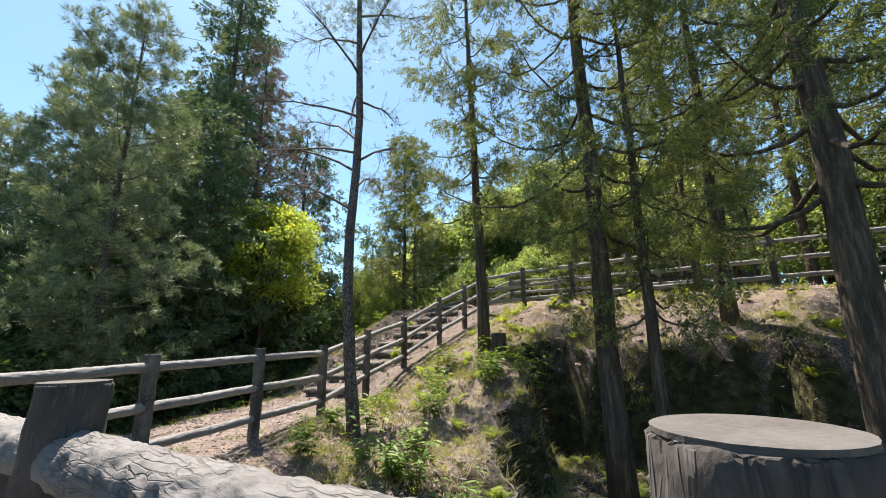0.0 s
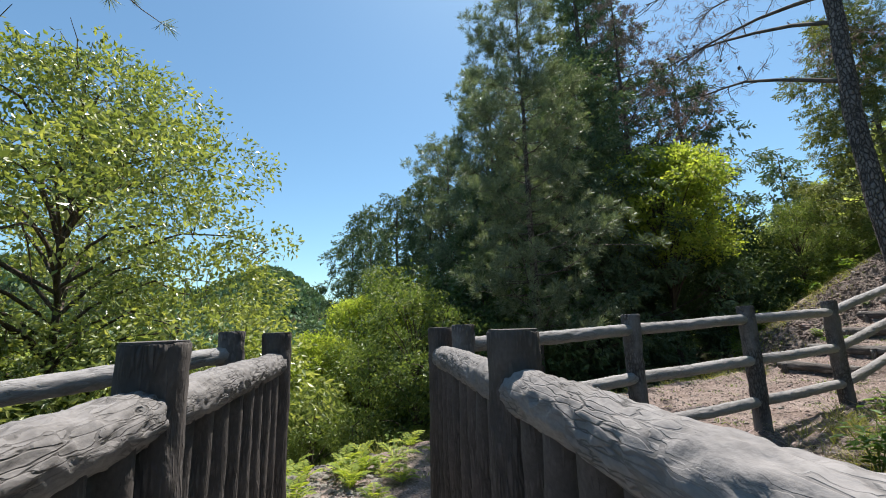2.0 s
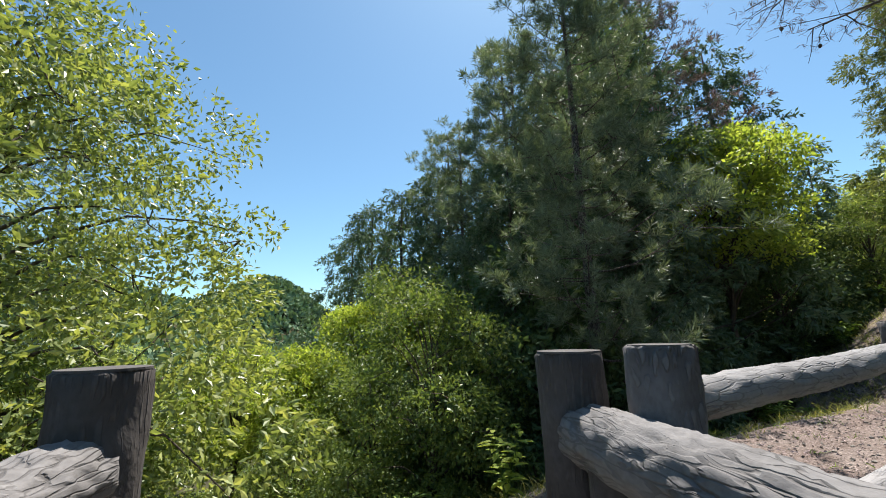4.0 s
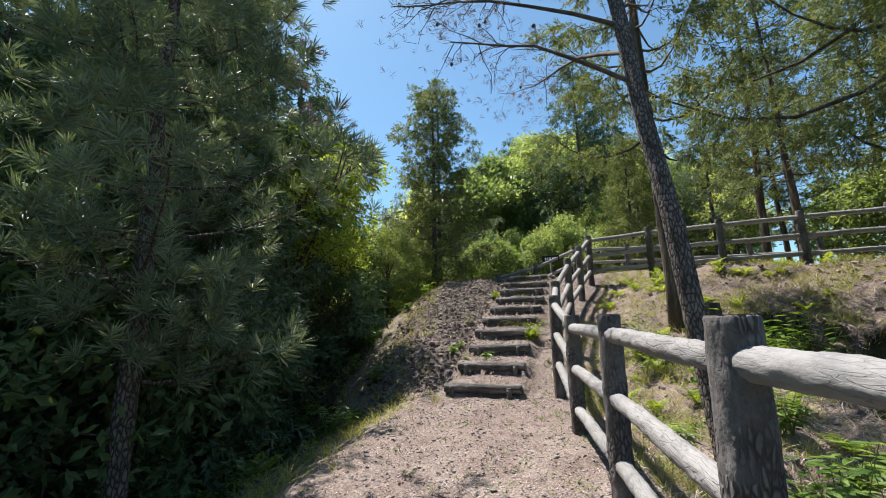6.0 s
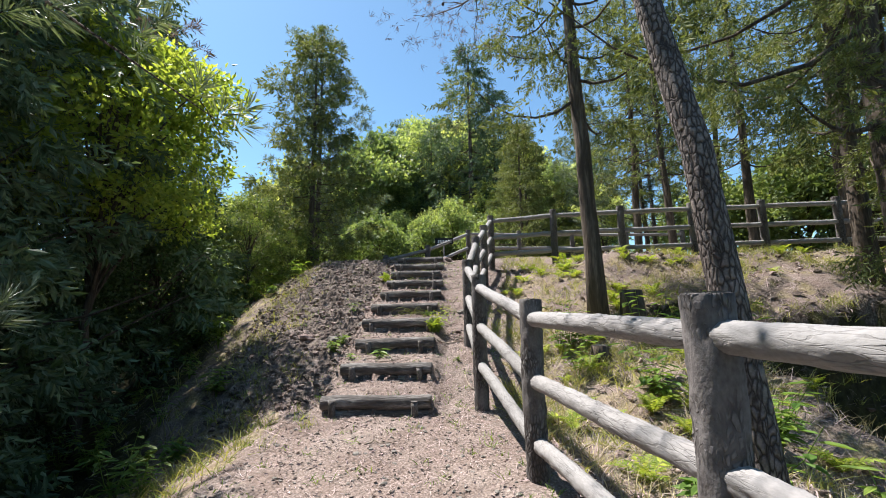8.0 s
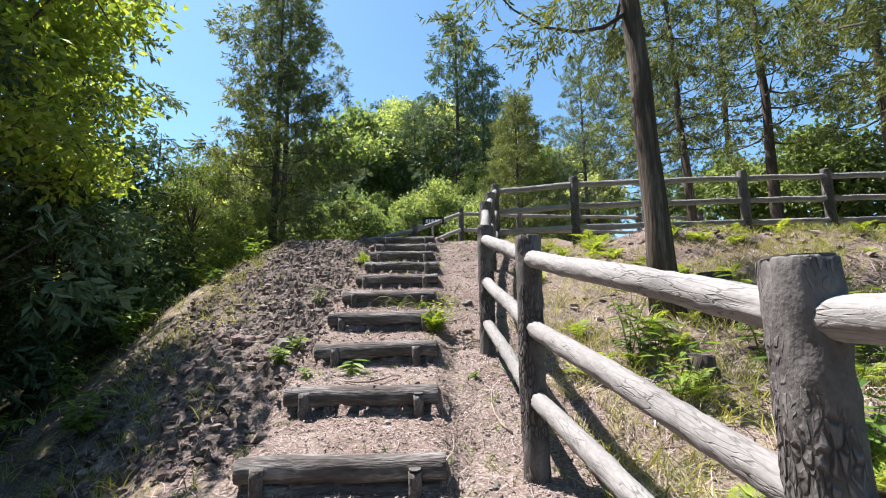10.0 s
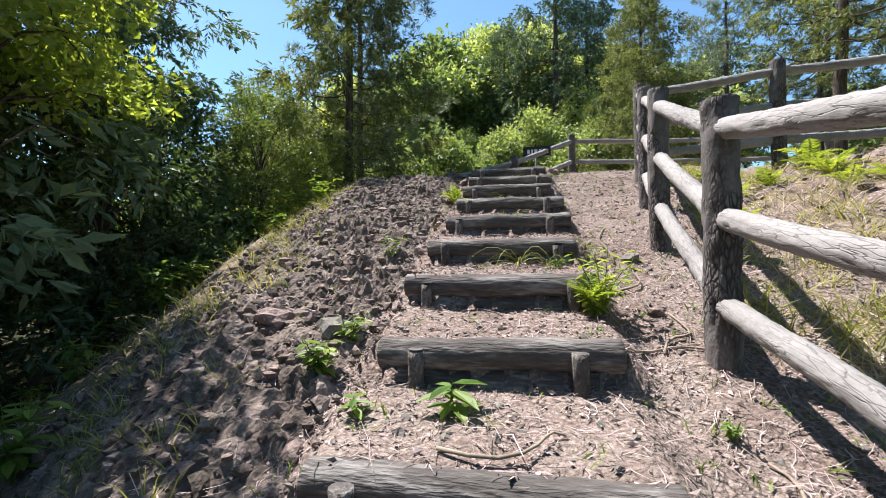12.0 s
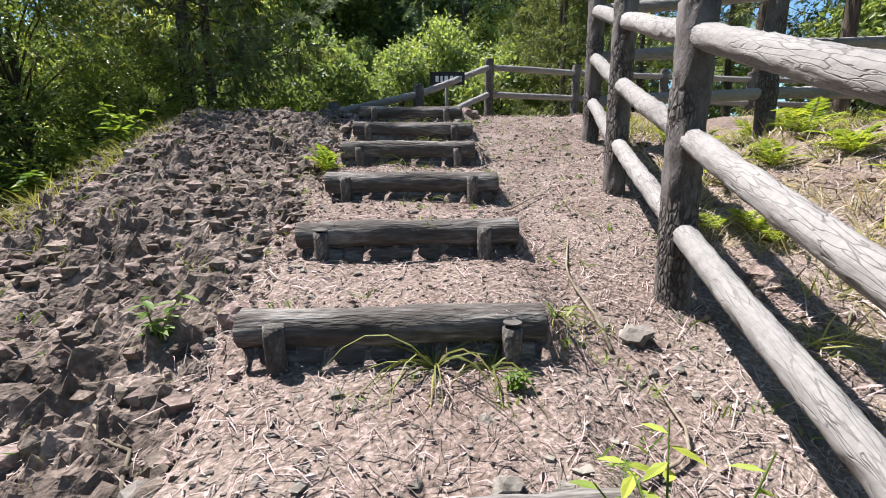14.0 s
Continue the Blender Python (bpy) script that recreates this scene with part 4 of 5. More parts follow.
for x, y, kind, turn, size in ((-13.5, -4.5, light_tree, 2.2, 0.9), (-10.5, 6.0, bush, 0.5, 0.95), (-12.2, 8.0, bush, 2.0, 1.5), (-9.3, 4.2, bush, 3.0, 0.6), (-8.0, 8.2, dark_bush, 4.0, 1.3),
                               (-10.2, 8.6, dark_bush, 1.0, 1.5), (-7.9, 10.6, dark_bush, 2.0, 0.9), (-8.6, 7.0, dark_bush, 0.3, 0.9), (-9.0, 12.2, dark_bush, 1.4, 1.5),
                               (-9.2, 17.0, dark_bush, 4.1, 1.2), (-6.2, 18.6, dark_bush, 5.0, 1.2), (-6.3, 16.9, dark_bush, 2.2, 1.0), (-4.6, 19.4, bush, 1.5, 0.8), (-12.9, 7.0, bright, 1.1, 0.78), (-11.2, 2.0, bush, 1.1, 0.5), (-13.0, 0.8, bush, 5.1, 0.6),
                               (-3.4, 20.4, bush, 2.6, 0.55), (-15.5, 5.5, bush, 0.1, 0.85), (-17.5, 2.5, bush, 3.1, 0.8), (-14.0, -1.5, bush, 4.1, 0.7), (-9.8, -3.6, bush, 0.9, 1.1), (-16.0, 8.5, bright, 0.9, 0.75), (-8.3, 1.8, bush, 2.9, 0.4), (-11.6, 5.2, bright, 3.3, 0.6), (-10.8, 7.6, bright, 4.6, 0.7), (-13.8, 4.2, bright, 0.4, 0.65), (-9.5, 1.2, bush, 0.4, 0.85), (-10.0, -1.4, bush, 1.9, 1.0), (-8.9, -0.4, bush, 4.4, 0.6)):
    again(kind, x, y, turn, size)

# the wooded hill and the far side of the valley
f1 = broadleaf(71, 7.0, 0.14, 0.8, 3.0, 22, 1250, 4, (0.36, 0.2), seg=6, core=20)
far_a = tree("broadleaf_tree", f1, M_BARK, M_FAR, (2.0, 33.0), "round-crowned green tree on the wooded hill", group="trees of the hill")
f2 = broadleaf(72, 8.5, 0.15, 0.9, 2.8, 24, 1250, 4, (0.34, 0.2), seg=6, core=20)
far_b = tree("broadleaf_tree", f2, M_BARK, M_FAR, (-3.0, 36.0), "round-crowned green tree on the wooded hill", group="trees of the hill")
f3 = conifer(73, 11.0, 0.16, 1.0, 2.3, 44, 14, 8, "cedar", seg=6, blade=(0.34, 0.13), spread=1.8)
far_c = tree("cedar_tree", f3, M_BARK, M_CEDAR_DARK, (-9.0, 38.0), "dark cedar on the wooded hill", group="trees of the hill")
for i in range(26):
    u, v = -11 + 14 * (i % 9) / 8 + rnd.uniform(-0.8, 0.8), 15.5 + 3.2 * (i // 9) + rnd.uniform(-0.8, 0.8)
    x, y = xy(u, v)
    again(far_a if rnd.random() < 0.5 else far_b, x, y, rnd.uniform(0, 6), rnd.uniform(0.3, 0.45))
for x, y, size in ((14.2, 17.6, 0.6), (16.0, 15.4, 0.7), (17.2, 12.0, 0.85), (18.0, 17.0, 0.8)):
    again(far_b if size > 0.8 else far_a, x, y, x, size)
count = 0
for i in range(1300):
    if count >= 230:
        break
    u, v = rnd.uniform(-34, 16), rnd.uniform(15, 62)
    x, y = xy(u, v)
    if u > 4 and v < 19 or (u > -9 and v < 21):
        continue
    kind = far_c if rnd.random() < 0.12 else (far_a if rnd.random() < 0.5 else far_b)
    again(kind, x, y, rnd.uniform(0, 6), rnd.uniform(0.55, 0.9))
    count += 1
for i in range(46):
    a, r = rnd.uniform(2.55, 3.7), rnd.uniform(26, 75)
    again(far_a if i % 2 else far_b, r * math.cos(a), r * math.sin(a), rnd.uniform(0, 6), rnd.uniform(0.7, 1.1))
for i in range(22):
    a, r = rnd.uniform(-2.4, 0.7), rnd.uniform(16, 34)
    again(far_a if i % 2 else far_b, r * math.cos(a), r * math.sin(a) - 2, rnd.uniform(0, 6), rnd.uniform(0.9, 1.3))


def distant_forest():
    """Canopy of the far ridges: many leafy clumps, with the haze put into their colour."""
    rs = np.random.RandomState(77)
    sets = []
    for cx, cy, wide, count in ((-295, 74, 30, 1500), (-262, -25, 46, 1700), (-330, -120, 70, 900), (-150, 60, 60, 700)):
        x, y = rs.normal(cx, wide, count), rs.normal(cy, wide, count)
        keep = np.hypot(x, y) > 95
        x, y = x[keep], y[keep]
        z = land(x, y)
        per = 8
        pos = np.repeat(np.stack([x, y, z + 2.5], -1), per, 0)
        d = unit(rs.normal(size=pos.shape) + (0, 0, 0.5))
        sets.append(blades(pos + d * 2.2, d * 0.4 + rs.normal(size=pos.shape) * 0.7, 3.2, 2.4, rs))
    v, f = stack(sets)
    ob = mesh_object("distant_forest", v, f, M_DISTANT_HAZE, smooth=False)
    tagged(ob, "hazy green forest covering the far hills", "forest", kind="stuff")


distant_forest()


# ---- undergrowth, rubble and small things ----
def scatter(count, rs, u_range, v_range, keep=None):
    """Places on the ground in the stairs' own coordinates, and their heights."""
    u = rs.uniform(*u_range, size=count)
    v = rs.uniform(*v_range, size=count)
    if keep is not None:
        k = keep(u, v, rs.rand(count))
        u, v = u[k], v[k]
    x, y = xy(u, v)
    z = np.array([ground_z(a, b) for a, b in zip(x, y)])
    return np.stack([x, y, z], -1)


ICO = bmesh.new()
bmesh.ops.create_icosphere(ICO, subdivisions=1, radius=1)
ICO_V = np.array([v.co[:] for v in ICO.verts])
ICO_F = np.array([[v.index for v in f.verts] for f in ICO.faces])
ICO.free()


def lumps(places, sizes, rs, flat=0.65):
    """One angular lump of earth or stone at each place."""
    n, k = len(places), len(ICO_V)
    shape = ICO_V[None] * (0.35 + 0.95 * rs.rand(n, k, 1)) * sizes[:, None, None]
    shape[:, :, 2] *= flat
    a = rs.rand(n) * 6.28
    c, s = np.cos(a)[:, None], np.sin(a)[:, None]
    shape = np.stack([shape[:, :, 0] * c * 1.3 - shape[:, :, 1] * s, shape[:, :, 0] * s * 1.3 + shape[:, :, 1] * c, shape[:, :, 2]], -1)
    v = (shape + places[:, None, :] + np.array((0, 0, 1)) * sizes[:, None, None] * 0.15).reshape(-1, 3)
    f = (ICO_F[None] + (np.arange(n) * k)[:, None, None]).reshape(-1, 3)
    return v, f


def mound_edge(v):
    return np.interp(v, [-12, -7, -4, 0, 1.5, 5, 9], [1.2, -0.2, -0.75, -0.95, -1.7, -2.4, -3.0])


rs = np.random.RandomState(91)


def rubble_bank():
    """Broken earth: tilted angular clods of two sizes with dark cracks between them, one skin over the bank beside the stairs."""
    us, vs = np.arange(-4.2, -0.56, 0.022), np.arange(0.05, 8.3, 0.021)
    U, V = np.meshgrid(us, vs)
    X, Y = xy(U, V)
    Z = land(X, Y)
    fade = smooth01((-0.60 - U) / 0.35) * smooth01((V - 0.1) / 0.9) * smooth01((U - mound_edge(V) + 1.2) / 0.7) * smooth01((8.2 - V) / 0.8)
    H = np.zeros_like(Z)
    for i, j in zip(*np.nonzero(fade > 0.01)):
        x, y = X[i, j], Y[i, j]
        wx, wy = x + 0.05 * noise.noise((x * 7, y * 7, 1)), y + 0.05 * noise.noise((x * 7, y * 7, 5))
        h = relief(x, y, U[i, j], V[i, j]) + 0.012
        patch = 0.55 + 0.9 * noise.noise((x * 1.4, y * 1.4, 8))
        for scale, high, seed in ((7.5, 0.17, 0.0), (17.0, 0.085, 30.0)):
            q = Vector((wx * scale + seed, wy * scale * 1.25, 0.0))
            d, pts = noise.voronoi(q)
            c = noise.cell_vector(pts[0] * 3.7)
            tilt = (q.x - pts[0].x) * (c.x - 0.5) + (q.y - pts[0].y) * (c.y - 0.5)
            h += max(0.25, patch) * high * ((c.z - 0.35) + 1.1 * tilt) * min(1.0, (d[1] - d[0]) * 3.2)
        h += 0.012 * noise.noise((x * 31, y * 31, 2))
        H[i, j] = h
    Z = Z + H * fade - 0.03 * (1 - fade)
    ny, nx = X.shape
    idx = np.arange(nx * ny).reshape(ny, nx)
    faces = np.stack([idx[:-1, :-1], idx[:-1, 1:], idx[1:, 1:], idx[1:, :-1]], -1).reshape(-1, 4)
    return mesh_object("rubble", np.stack([X, Y, Z], -1).reshape(-1, 3), faces, M_CLOD, smooth=False)


tagged(rubble_bank(), "dark broken clods of earth heaped beside the stairs", "rubble", kind="stuff")
pl = scatter(8000, rs, (-3.6, -0.62), (0.2, 8.2), lambda u, v, r: (u > mound_edge(v) - 1.0 + 0.5 * (r - 0.5)) & (r < 0.25 + 0.75 * smooth01((-0.6 - u) / 0.7)))
v, f = lumps(pl + np.array((0, 0, 0.02)), 0.010 + 0.045 * rs.rand(len(pl)) ** 2.6, rs, 0.9)
tagged(mesh_object("loose_clods", v, f, M_CLOD, smooth=False), "loose clods of earth lying on the bank", "rubble", kind="stuff")
pl = scatter(16000, rs, (-3.6, -0.62), (0.2, 8.2), lambda u, v, r: u > mound_edge(v) - 0.5)
v, f = lumps(pl, 0.004 + 0.010 * rs.rand(len(pl)) ** 2, rs, 0.9)
tagged(mesh_object("crumbs", v, f, M_CLOD, smooth=False), "fine dark crumbs of earth between the clods", "rubble", kind="stuff")
pl = scatter(2200, rs, (-1.2, 2.4), (-9, 7.5), lambda u, v, r: (u < fence_u(v) + 0.4) & (u > mound_edge(v)))
v, f = lumps(pl, 0.008 + 0.022 * rs.rand(len(pl)) ** 2, rs)
tagged(mesh_object("pebbles", v, f, M_STONE, smooth=False), "small grey stones strewn over the path", "stones", kind="stuff")
pl = scatter(3000, rs, (-2.2, 2.2), (-10.2, -7.3), lambda u, v, r: u > mound_edge(v) - 1.2)
v, f = lumps(pl, 0.018 + 0.03 * rs.rand(len(pl)), rs)
tagged(mesh_object("gravel", v, f, M_STONE, smooth=False), "coarse grey gravel at the end of the footbridge", "gravel", kind="stuff")
pl = scatter(2200, rs, (2.2, 10), (-4, 6), lambda u, v, r: r < 0.8)
v, f = lumps(pl, 0.02 + 0.06 * rs.rand(len(pl)) ** 2.5, rs)
tagged(mesh_object("bank_clods", v, f, M_CLOD, smooth=False), "dark clods of earth on the gully bank", "rubble", kind="stuff")


def rock(at, size, seed, label="rough grey-brown stone lying on the slope"):
    bm = bmesh.new()
    bmesh.ops.create_icosphere(bm, subdivisions=2, radius=size)
    for vert in bm.verts:
        d = vert.co.normalized()
        vert.co = vert.co * (0.8 + 0.5 * noise.noise(d * 1.3 + Vector((seed, 0, 0))) + 0.25 * noise.noise(d * 3.1 + Vector((0, seed, 0))))
        vert.co.z *= 0.7
    ob = part("rock", bm, M_STONE if seed % 2 else M_CLOD, None)
    ob.location = at
    ob.rotation_euler = (0, 0, seed * 1.7)
    return tagged(ob, label, "rock", "stones on the slope")


spots = scatter(46, rs, (-3.2, -0.75), (0.6, 7.8), lambda u, v, r: u > mound_edge(v) - 0.2)
for i, p in enumerate(spots):
    rock((p[0], p[1], p[2] + 0.02), rs.uniform(0.035, 0.085), i)
for i, (u, v, s) in enumerate(((0.72, 6.9, 0.13), (1.02, 3.05, 0.09), (-0.75, 3.2, 0.10), (-1.05, 1.9, 0.13), (0.95, 2.2, 0.06), (0.3, 2.3, 0.05), (1.9, 3.4, 0.10), (0.5, 6.2, 0.07), (-1.5, 2.0, 0.16), (-0.7, 2.4, 0.07))):
    x, y = xy(u, v)
    rock((x, y, ground_z(x, y) + s * 0.2), s, i + 60)


def lying(places, length, width, rs, tilt=0.16, lift=0.006):
    """Thin strips lying on the ground."""
    n = len(places)
    a = rs.rand(n) * 6.283
    way = np.stack([np.cos(a), np.sin(a), rs.normal(size=n) * tilt], -1)
    # follow the slope uphill
    grad = 0.376 * (way[:, 0] * UP[0] + way[:, 1] * UP[1])
    u, vv = uv(places[:, 0], places[:, 1])
    on_slope = (vv > 0.3) & (vv < 7) & (np.abs(u) > 0.7)
    way[:, 2] += np.where(on_slope, grad, 0)
    side = np.stack([-way[:, 1], way[:, 0], rs.normal(size=n) * 0.4], -1)
    way, side = unit(way), unit(side)
    base = places + np.array((0, 0, lift)) - way * length[:, None] * 0.5
    bend = side * (rs.normal(size=n) * length * 0.12)[:, None]
    mid = base + way * length[:, None] * 0.5 + bend + np.array((0, 0, 0.008))
    w = side * width[:, None] * 0.5
    v = np.stack([base - w * 0.6, base + w * 0.6, mid + w, mid - w, base + way * length[:, None]], 1).reshape(-1, 3)
    k = np.arange(n)[:, None] * 5
    quads = np.concatenate([k + np.array([[0, 1, 2, 3]]), k + np.array([[3, 2, 4, 4]])])
    return v, quads


pl = scatter(62000, rs, (-2.6, 2.4), (-8, 8), lambda u, v, r: (u < fence_u(v) + 0.3 + r) & (u > mound_edge(v)) & (r < np.where(v < -0.5, 0.45, 1.0)) & (r < np.where(u < -1.1, 0.7, 1)))
n = len(pl)
v, f = lying(pl, rs.uniform(0.03, 0.15, n), rs.uniform(0.0018, 0.005, n), rs)
faces = [tuple(q[:4]) if q[2] != q[3] else tuple(q[:3]) for q in f.tolist()]
tagged(mesh_object("needle_litter", v.tolist(), faces, M_LITTER, smooth=False), "pale pinkish-brown dead needles and straw over the ground", "litter", kind="stuff")
pl = scatter(16000, rs, (-1.4, 2.6), (-8, 8), lambda u, v, r: (u < fence_u(v) + 0.6) & (u > mound_edge(v)))
n = len(pl)
a = rs.rand(n) * 6.283
way = np.stack([np.cos(a), np.sin(a), rs.normal(size=n) * 0.25], -1)
v, f = blades(pl + np.array((0, 0, 0.008)), way, rs.uniform(0.014, 0.05, n), rs.uniform(0.008, 0.026, n), rs, 0.3)
tagged(mesh_object("leaf_litter", v, f, M_LITTER, smooth=False), "curled dry leaf and bark flakes", "litter", kind="stuff")
pl = scatter(26000, rs, (1.6, 11), (-5, 6.3), lambda u, v, r: u > fence_u(v))
n = len(pl)
v, f = lying(pl, rs.uniform(0.08, 0.35, n), rs.uniform(0.004, 0.012, n), rs, 0.45, 0.02)
faces = [tuple(q[:4]) if q[2] != q[3] else tuple(q[:3]) for q in f.tolist()]
tagged(mesh_object("dead_brush", v.tolist(), faces, M_LITTER, smooth=False), "dry brown straw and dead fern on the bank", "litter", kind="stuff")

pl = scatter(3000, rs, (-3.4, 2.2), (-1.5, 8), lambda u, v, r: (u < fence_u(v) + 0.3 + r) & (u > mound_edge(v) - 0.3) & ((np.abs(u) > 0.62) | (r < 0.4)))
n = len(pl)
v, f = lying(pl, rs.uniform(0.12, 0.34, n), rs.uniform(0.003, 0.006, n), rs, 0.12, 0.012)
faces = [tuple(q[:4]) if q[2] != q[3] else tuple(q[:3]) for q in f.tolist()]
tagged(mesh_object("straw", v.tolist(), faces, M_LITTER, smooth=False), "long pale straws and dead grass over the slope", "litter", kind="stuff")

# fallen sticks and creeping stems beside the stairs
sticks = ((0.85, 1.75, 0.55, 0.5, 0.010), (0.98, 1.95, 0.45, 1.3, 0.009), (0.1, 0.9, 0.5, 0.3, 0.008), (-1.0, 2.0, 0.7, 0.9, 0.009), (0.9, 3.4, 0.9, 1.4, 0.010), (0.8, 4.3, 0.5, 0.7, 0.008),
          (1.05, 0.9, 0.6, 1.9, 0.010), (-0.9, 2.6, 0.5, 2.4, 0.008), (0.9, 2.6, 0.5, 1.0, 0.008), (-1.4, 3.3, 0.4, 0.2, 0.010), (0.2, -0.9, 0.35, 0.2, 0.007), (0.7, 5.4, 0.6, 1.2, 0.008))
for i, (u, v, L, turn, r) in enumerate(sticks):
    pts = []
    for k in range(8):
        f = k / 7 - 0.5
        uu = u + math.cos(turn) * f * L + 0.06 * math.sin(5 * f + i)
        vv = v + math.sin(turn) * f * L + 0.05 * math.cos(6 * f + i * 2)
        x, y = xy(uu, vv)
        pts.append(Vector((x, y, ground_z(x, y) + 0.012 + 0.012 * math.sin(3.1 * (f + 0.5)) * (i % 3))))
    sv, sf = tube(pts, [r * (1 - 0.5 * k / 7) for k in range(8)], 7, wobble=0.1, seed=i)
    tagged(mesh_object("stick", sv, sf, M_TWIG), "pale dry stick lying on the litter", "stick", "fallen sticks")


def grass_sets(places, rs, per, length, width, droop=0.5):
    n = len(places) * per
    base = np.repeat(places, per, 0) + rs.normal(size=(n, 3)) * (0.035, 0.035, 0)
    base[:, 2] -= 0.01
    way = unit(rs.normal(size=(n, 3)) * (droop, droop, 0.1) + np.array((0, 0, 1)))
    L = length * (0.5 + 0.8 * rs.rand(n))
    side = unit(np.cross(way, rs.normal(size=(n, 3)))) * (width * (0.6 + 0.6 * rs.rand(n)))[:, None] * 0.5
    mid = base + way * L[:, None] * 0.55
    out = way * (1, 1, 0)
    tip = mid + way * L[:, None] * 0.35 + out * L[:, None] * 0.35
    v = np.stack([base - side, base + side, mid + side * 0.8, mid - side * 0.8, tip], 1).reshape(-1, 3)
    k = np.arange(n)[:, None] * 5
    faces = [(a, a + 1, a + 2, a + 3) for a in k[:, 0].tolist()] + [(a + 3, a + 2, a + 4) for a in k[:, 0].tolist()]
    return v.tolist(), faces


pl = scatter(2200, rs, (-5, 0), (-6, 10), lambda u, v, r: (np.abs(u - mound_edge(v) + 0.45 + 0.5 * (r - 0.5)) < 0.55) & (np.array([noise.noise((a * 1.6, b * 1.6, 14)) for a, b in zip(u, v)]) > -0.08))
v, f = grass_sets(pl, rs, 11, 0.16, 0.007)
tagged(mesh_object("grass", v, f, M_GRASS, smooth=False), "yellow-green short grass along the edge of the slope", "grass", kind="stuff")
pl = scatter(5200, rs, (1.3, 11), (-5, 7), lambda u, v, r: (u > fence_u(v) + 0.25) & (np.array([noise.noise((a * 0.9, b * 0.9, 4)) for a, b in zip(u, v)]) > -0.05 + 0.2 * (r - 0.5)))
v, f = grass_sets(pl, rs, 10, 0.22, 0.008, 0.7)
tagged(mesh_object("grass", v, f, M_GRASS, smooth=False), "tufts of yellow-green grass on the bank", "grass", kind="stuff")
pl = scatter(800, rs, (1.6, 6), (-5, 4), lambda u, v, r: u > fence_u(v) + 0.3)
v, f = grass_sets(pl, rs, 12, 0.24, 0.006, 0.7)
tagged(mesh_object("dry_grass", v, f, M_DRY, smooth=False), "straw-coloured dry grass on the bank", "grass", kind="stuff")
pl = scatter(900, rs, (-2.4, 1.6), (-7, 7), lambda u, v, r: (np.abs(u) > 0.6) | (r < 0.3))
v, f = grass_sets(pl, rs, 8, 0.07, 0.008, 0.8)
tagged(mesh_object("grass", v, f, M_WEED, smooth=False), "tiny green seedlings in the litter", "grass", kind="stuff")


def frond_mesh(seed, length, pairs, leaf):
    """A fern frond from the origin along x, arching over, with pointed leaflets in pairs."""
    rs2 = np.random.RandomState(seed)
    base, way, lens, wid = [], [], [], []
    pts = []
    for i in range(pairs + 1):
        f = i / pairs
        pts.append(np.array((length * f * (1 - 0.15 * f), 0.02 * math.sin(3 * f), length * (0.75 * f - 0.62 * f * f))))
    for i in range(1, pairs + 1):
        f = i / pairs
        d = unit((pts[i] - pts[i - 1])[None])[0]
        L = leaf * math.sin(math.pi * min(0.97, 0.18 + 0.8 * f)) + 0.01
        for s in (-1, 1):
            base.append(pts[i])
            way.append(d * 0.45 + np.array((0, s, -0.12)) + rs2.normal(size=3) * 0.08)
            lens.append(L)
            wid.append(max(0.010, L * 0.26))
    n = len(base)
    way = unit(np.array(way))
    base = np.array(base)
    side = unit(np.cross(way, np.array((0, 0, 1.0))))
    norm = np.cross(side, way)
    lens, wid = np.array(lens)[:, None], np.array(wid)[:, None]
    mid = base + way * lens * 0.4 + norm * wid * 0.15
    v = np.stack([base, mid + side * wid * 0.5, base + way * lens, mid - side * wid * 0.5], 1).reshape(-1, 3)
    faces = [tuple(range(4 * i, 4 * i + 4)) for i in range(n)]
    tv, tf = tube(pts, [0.004 * (1 - 0.7 * i / pairs) for i in range(pairs + 1)], 4, cap=False)
    v, faces = joined([(v, faces), (tv, tf)])
    me = bpy.data.meshes.new("frond")
    me.from_pydata(v, [], faces)
    me.materials.append(M_FERN)
    return me


FRONDS = [frond_mesh(5, 0.46, 18, 0.11), frond_mesh(6, 0.38, 16, 0.09), frond_mesh(7, 0.52, 20, 0.12)]


def fern(x, y, size, count, seed, label="yellow-green fern growing out of the bank", rise=(0.0, 0.7)):
    r = random.Random(seed)
    t = thing("fern", (x, y, ground_z(x, y)), label, "fern", "ferns on the slope")
    for i in range(count):
        ob = new("frond", FRONDS[(seed + i) % 3])
        ob.parent = t
        k = size * r.uniform(0.75, 1.15)
        ob.matrix_basis = Matrix.Rotation(i * 6.283 / count + r.uniform(-0.3, 0.3), 4, "Z") @ Matrix.Rotation(-r.uniform(*rise), 4, "Y") @ Matrix.Diagonal((k, k, k, 1))
    return t


fr = random.Random(17)
rock((-2.62, 4.35, ground_z(-2.62, 4.35) + 0.12), 0.2, 81, "rounded sandy-brown stone at the foot of the fence")
fern_spots = [(2.2, 13.16, 1.0), (2.5, 13.6, 1.1), (1.9, 12.5, 0.8), (3.4, 14.2, 1.0), (0.76, 11.0, 0.9), (2.06, 13.1, 0.8), (0.08, 10.6, 0.7), (1.9, 11.9, 0.8), (2.43, 9.14, 1.1), (1.0, 9.4, 1.0), (-0.1, 9.0, 0.9), (3.3, 12.6, 0.8)]
for i in range(150):
    u, v = fr.uniform(1.9, 11), fr.uniform(-3, 6.2)
    if u < float(fence_u(v)) + 0.5:
        continue
    x, y = xy(u, v)
    fern_spots.append((x, y, fr.uniform(0.4, 0.95)))
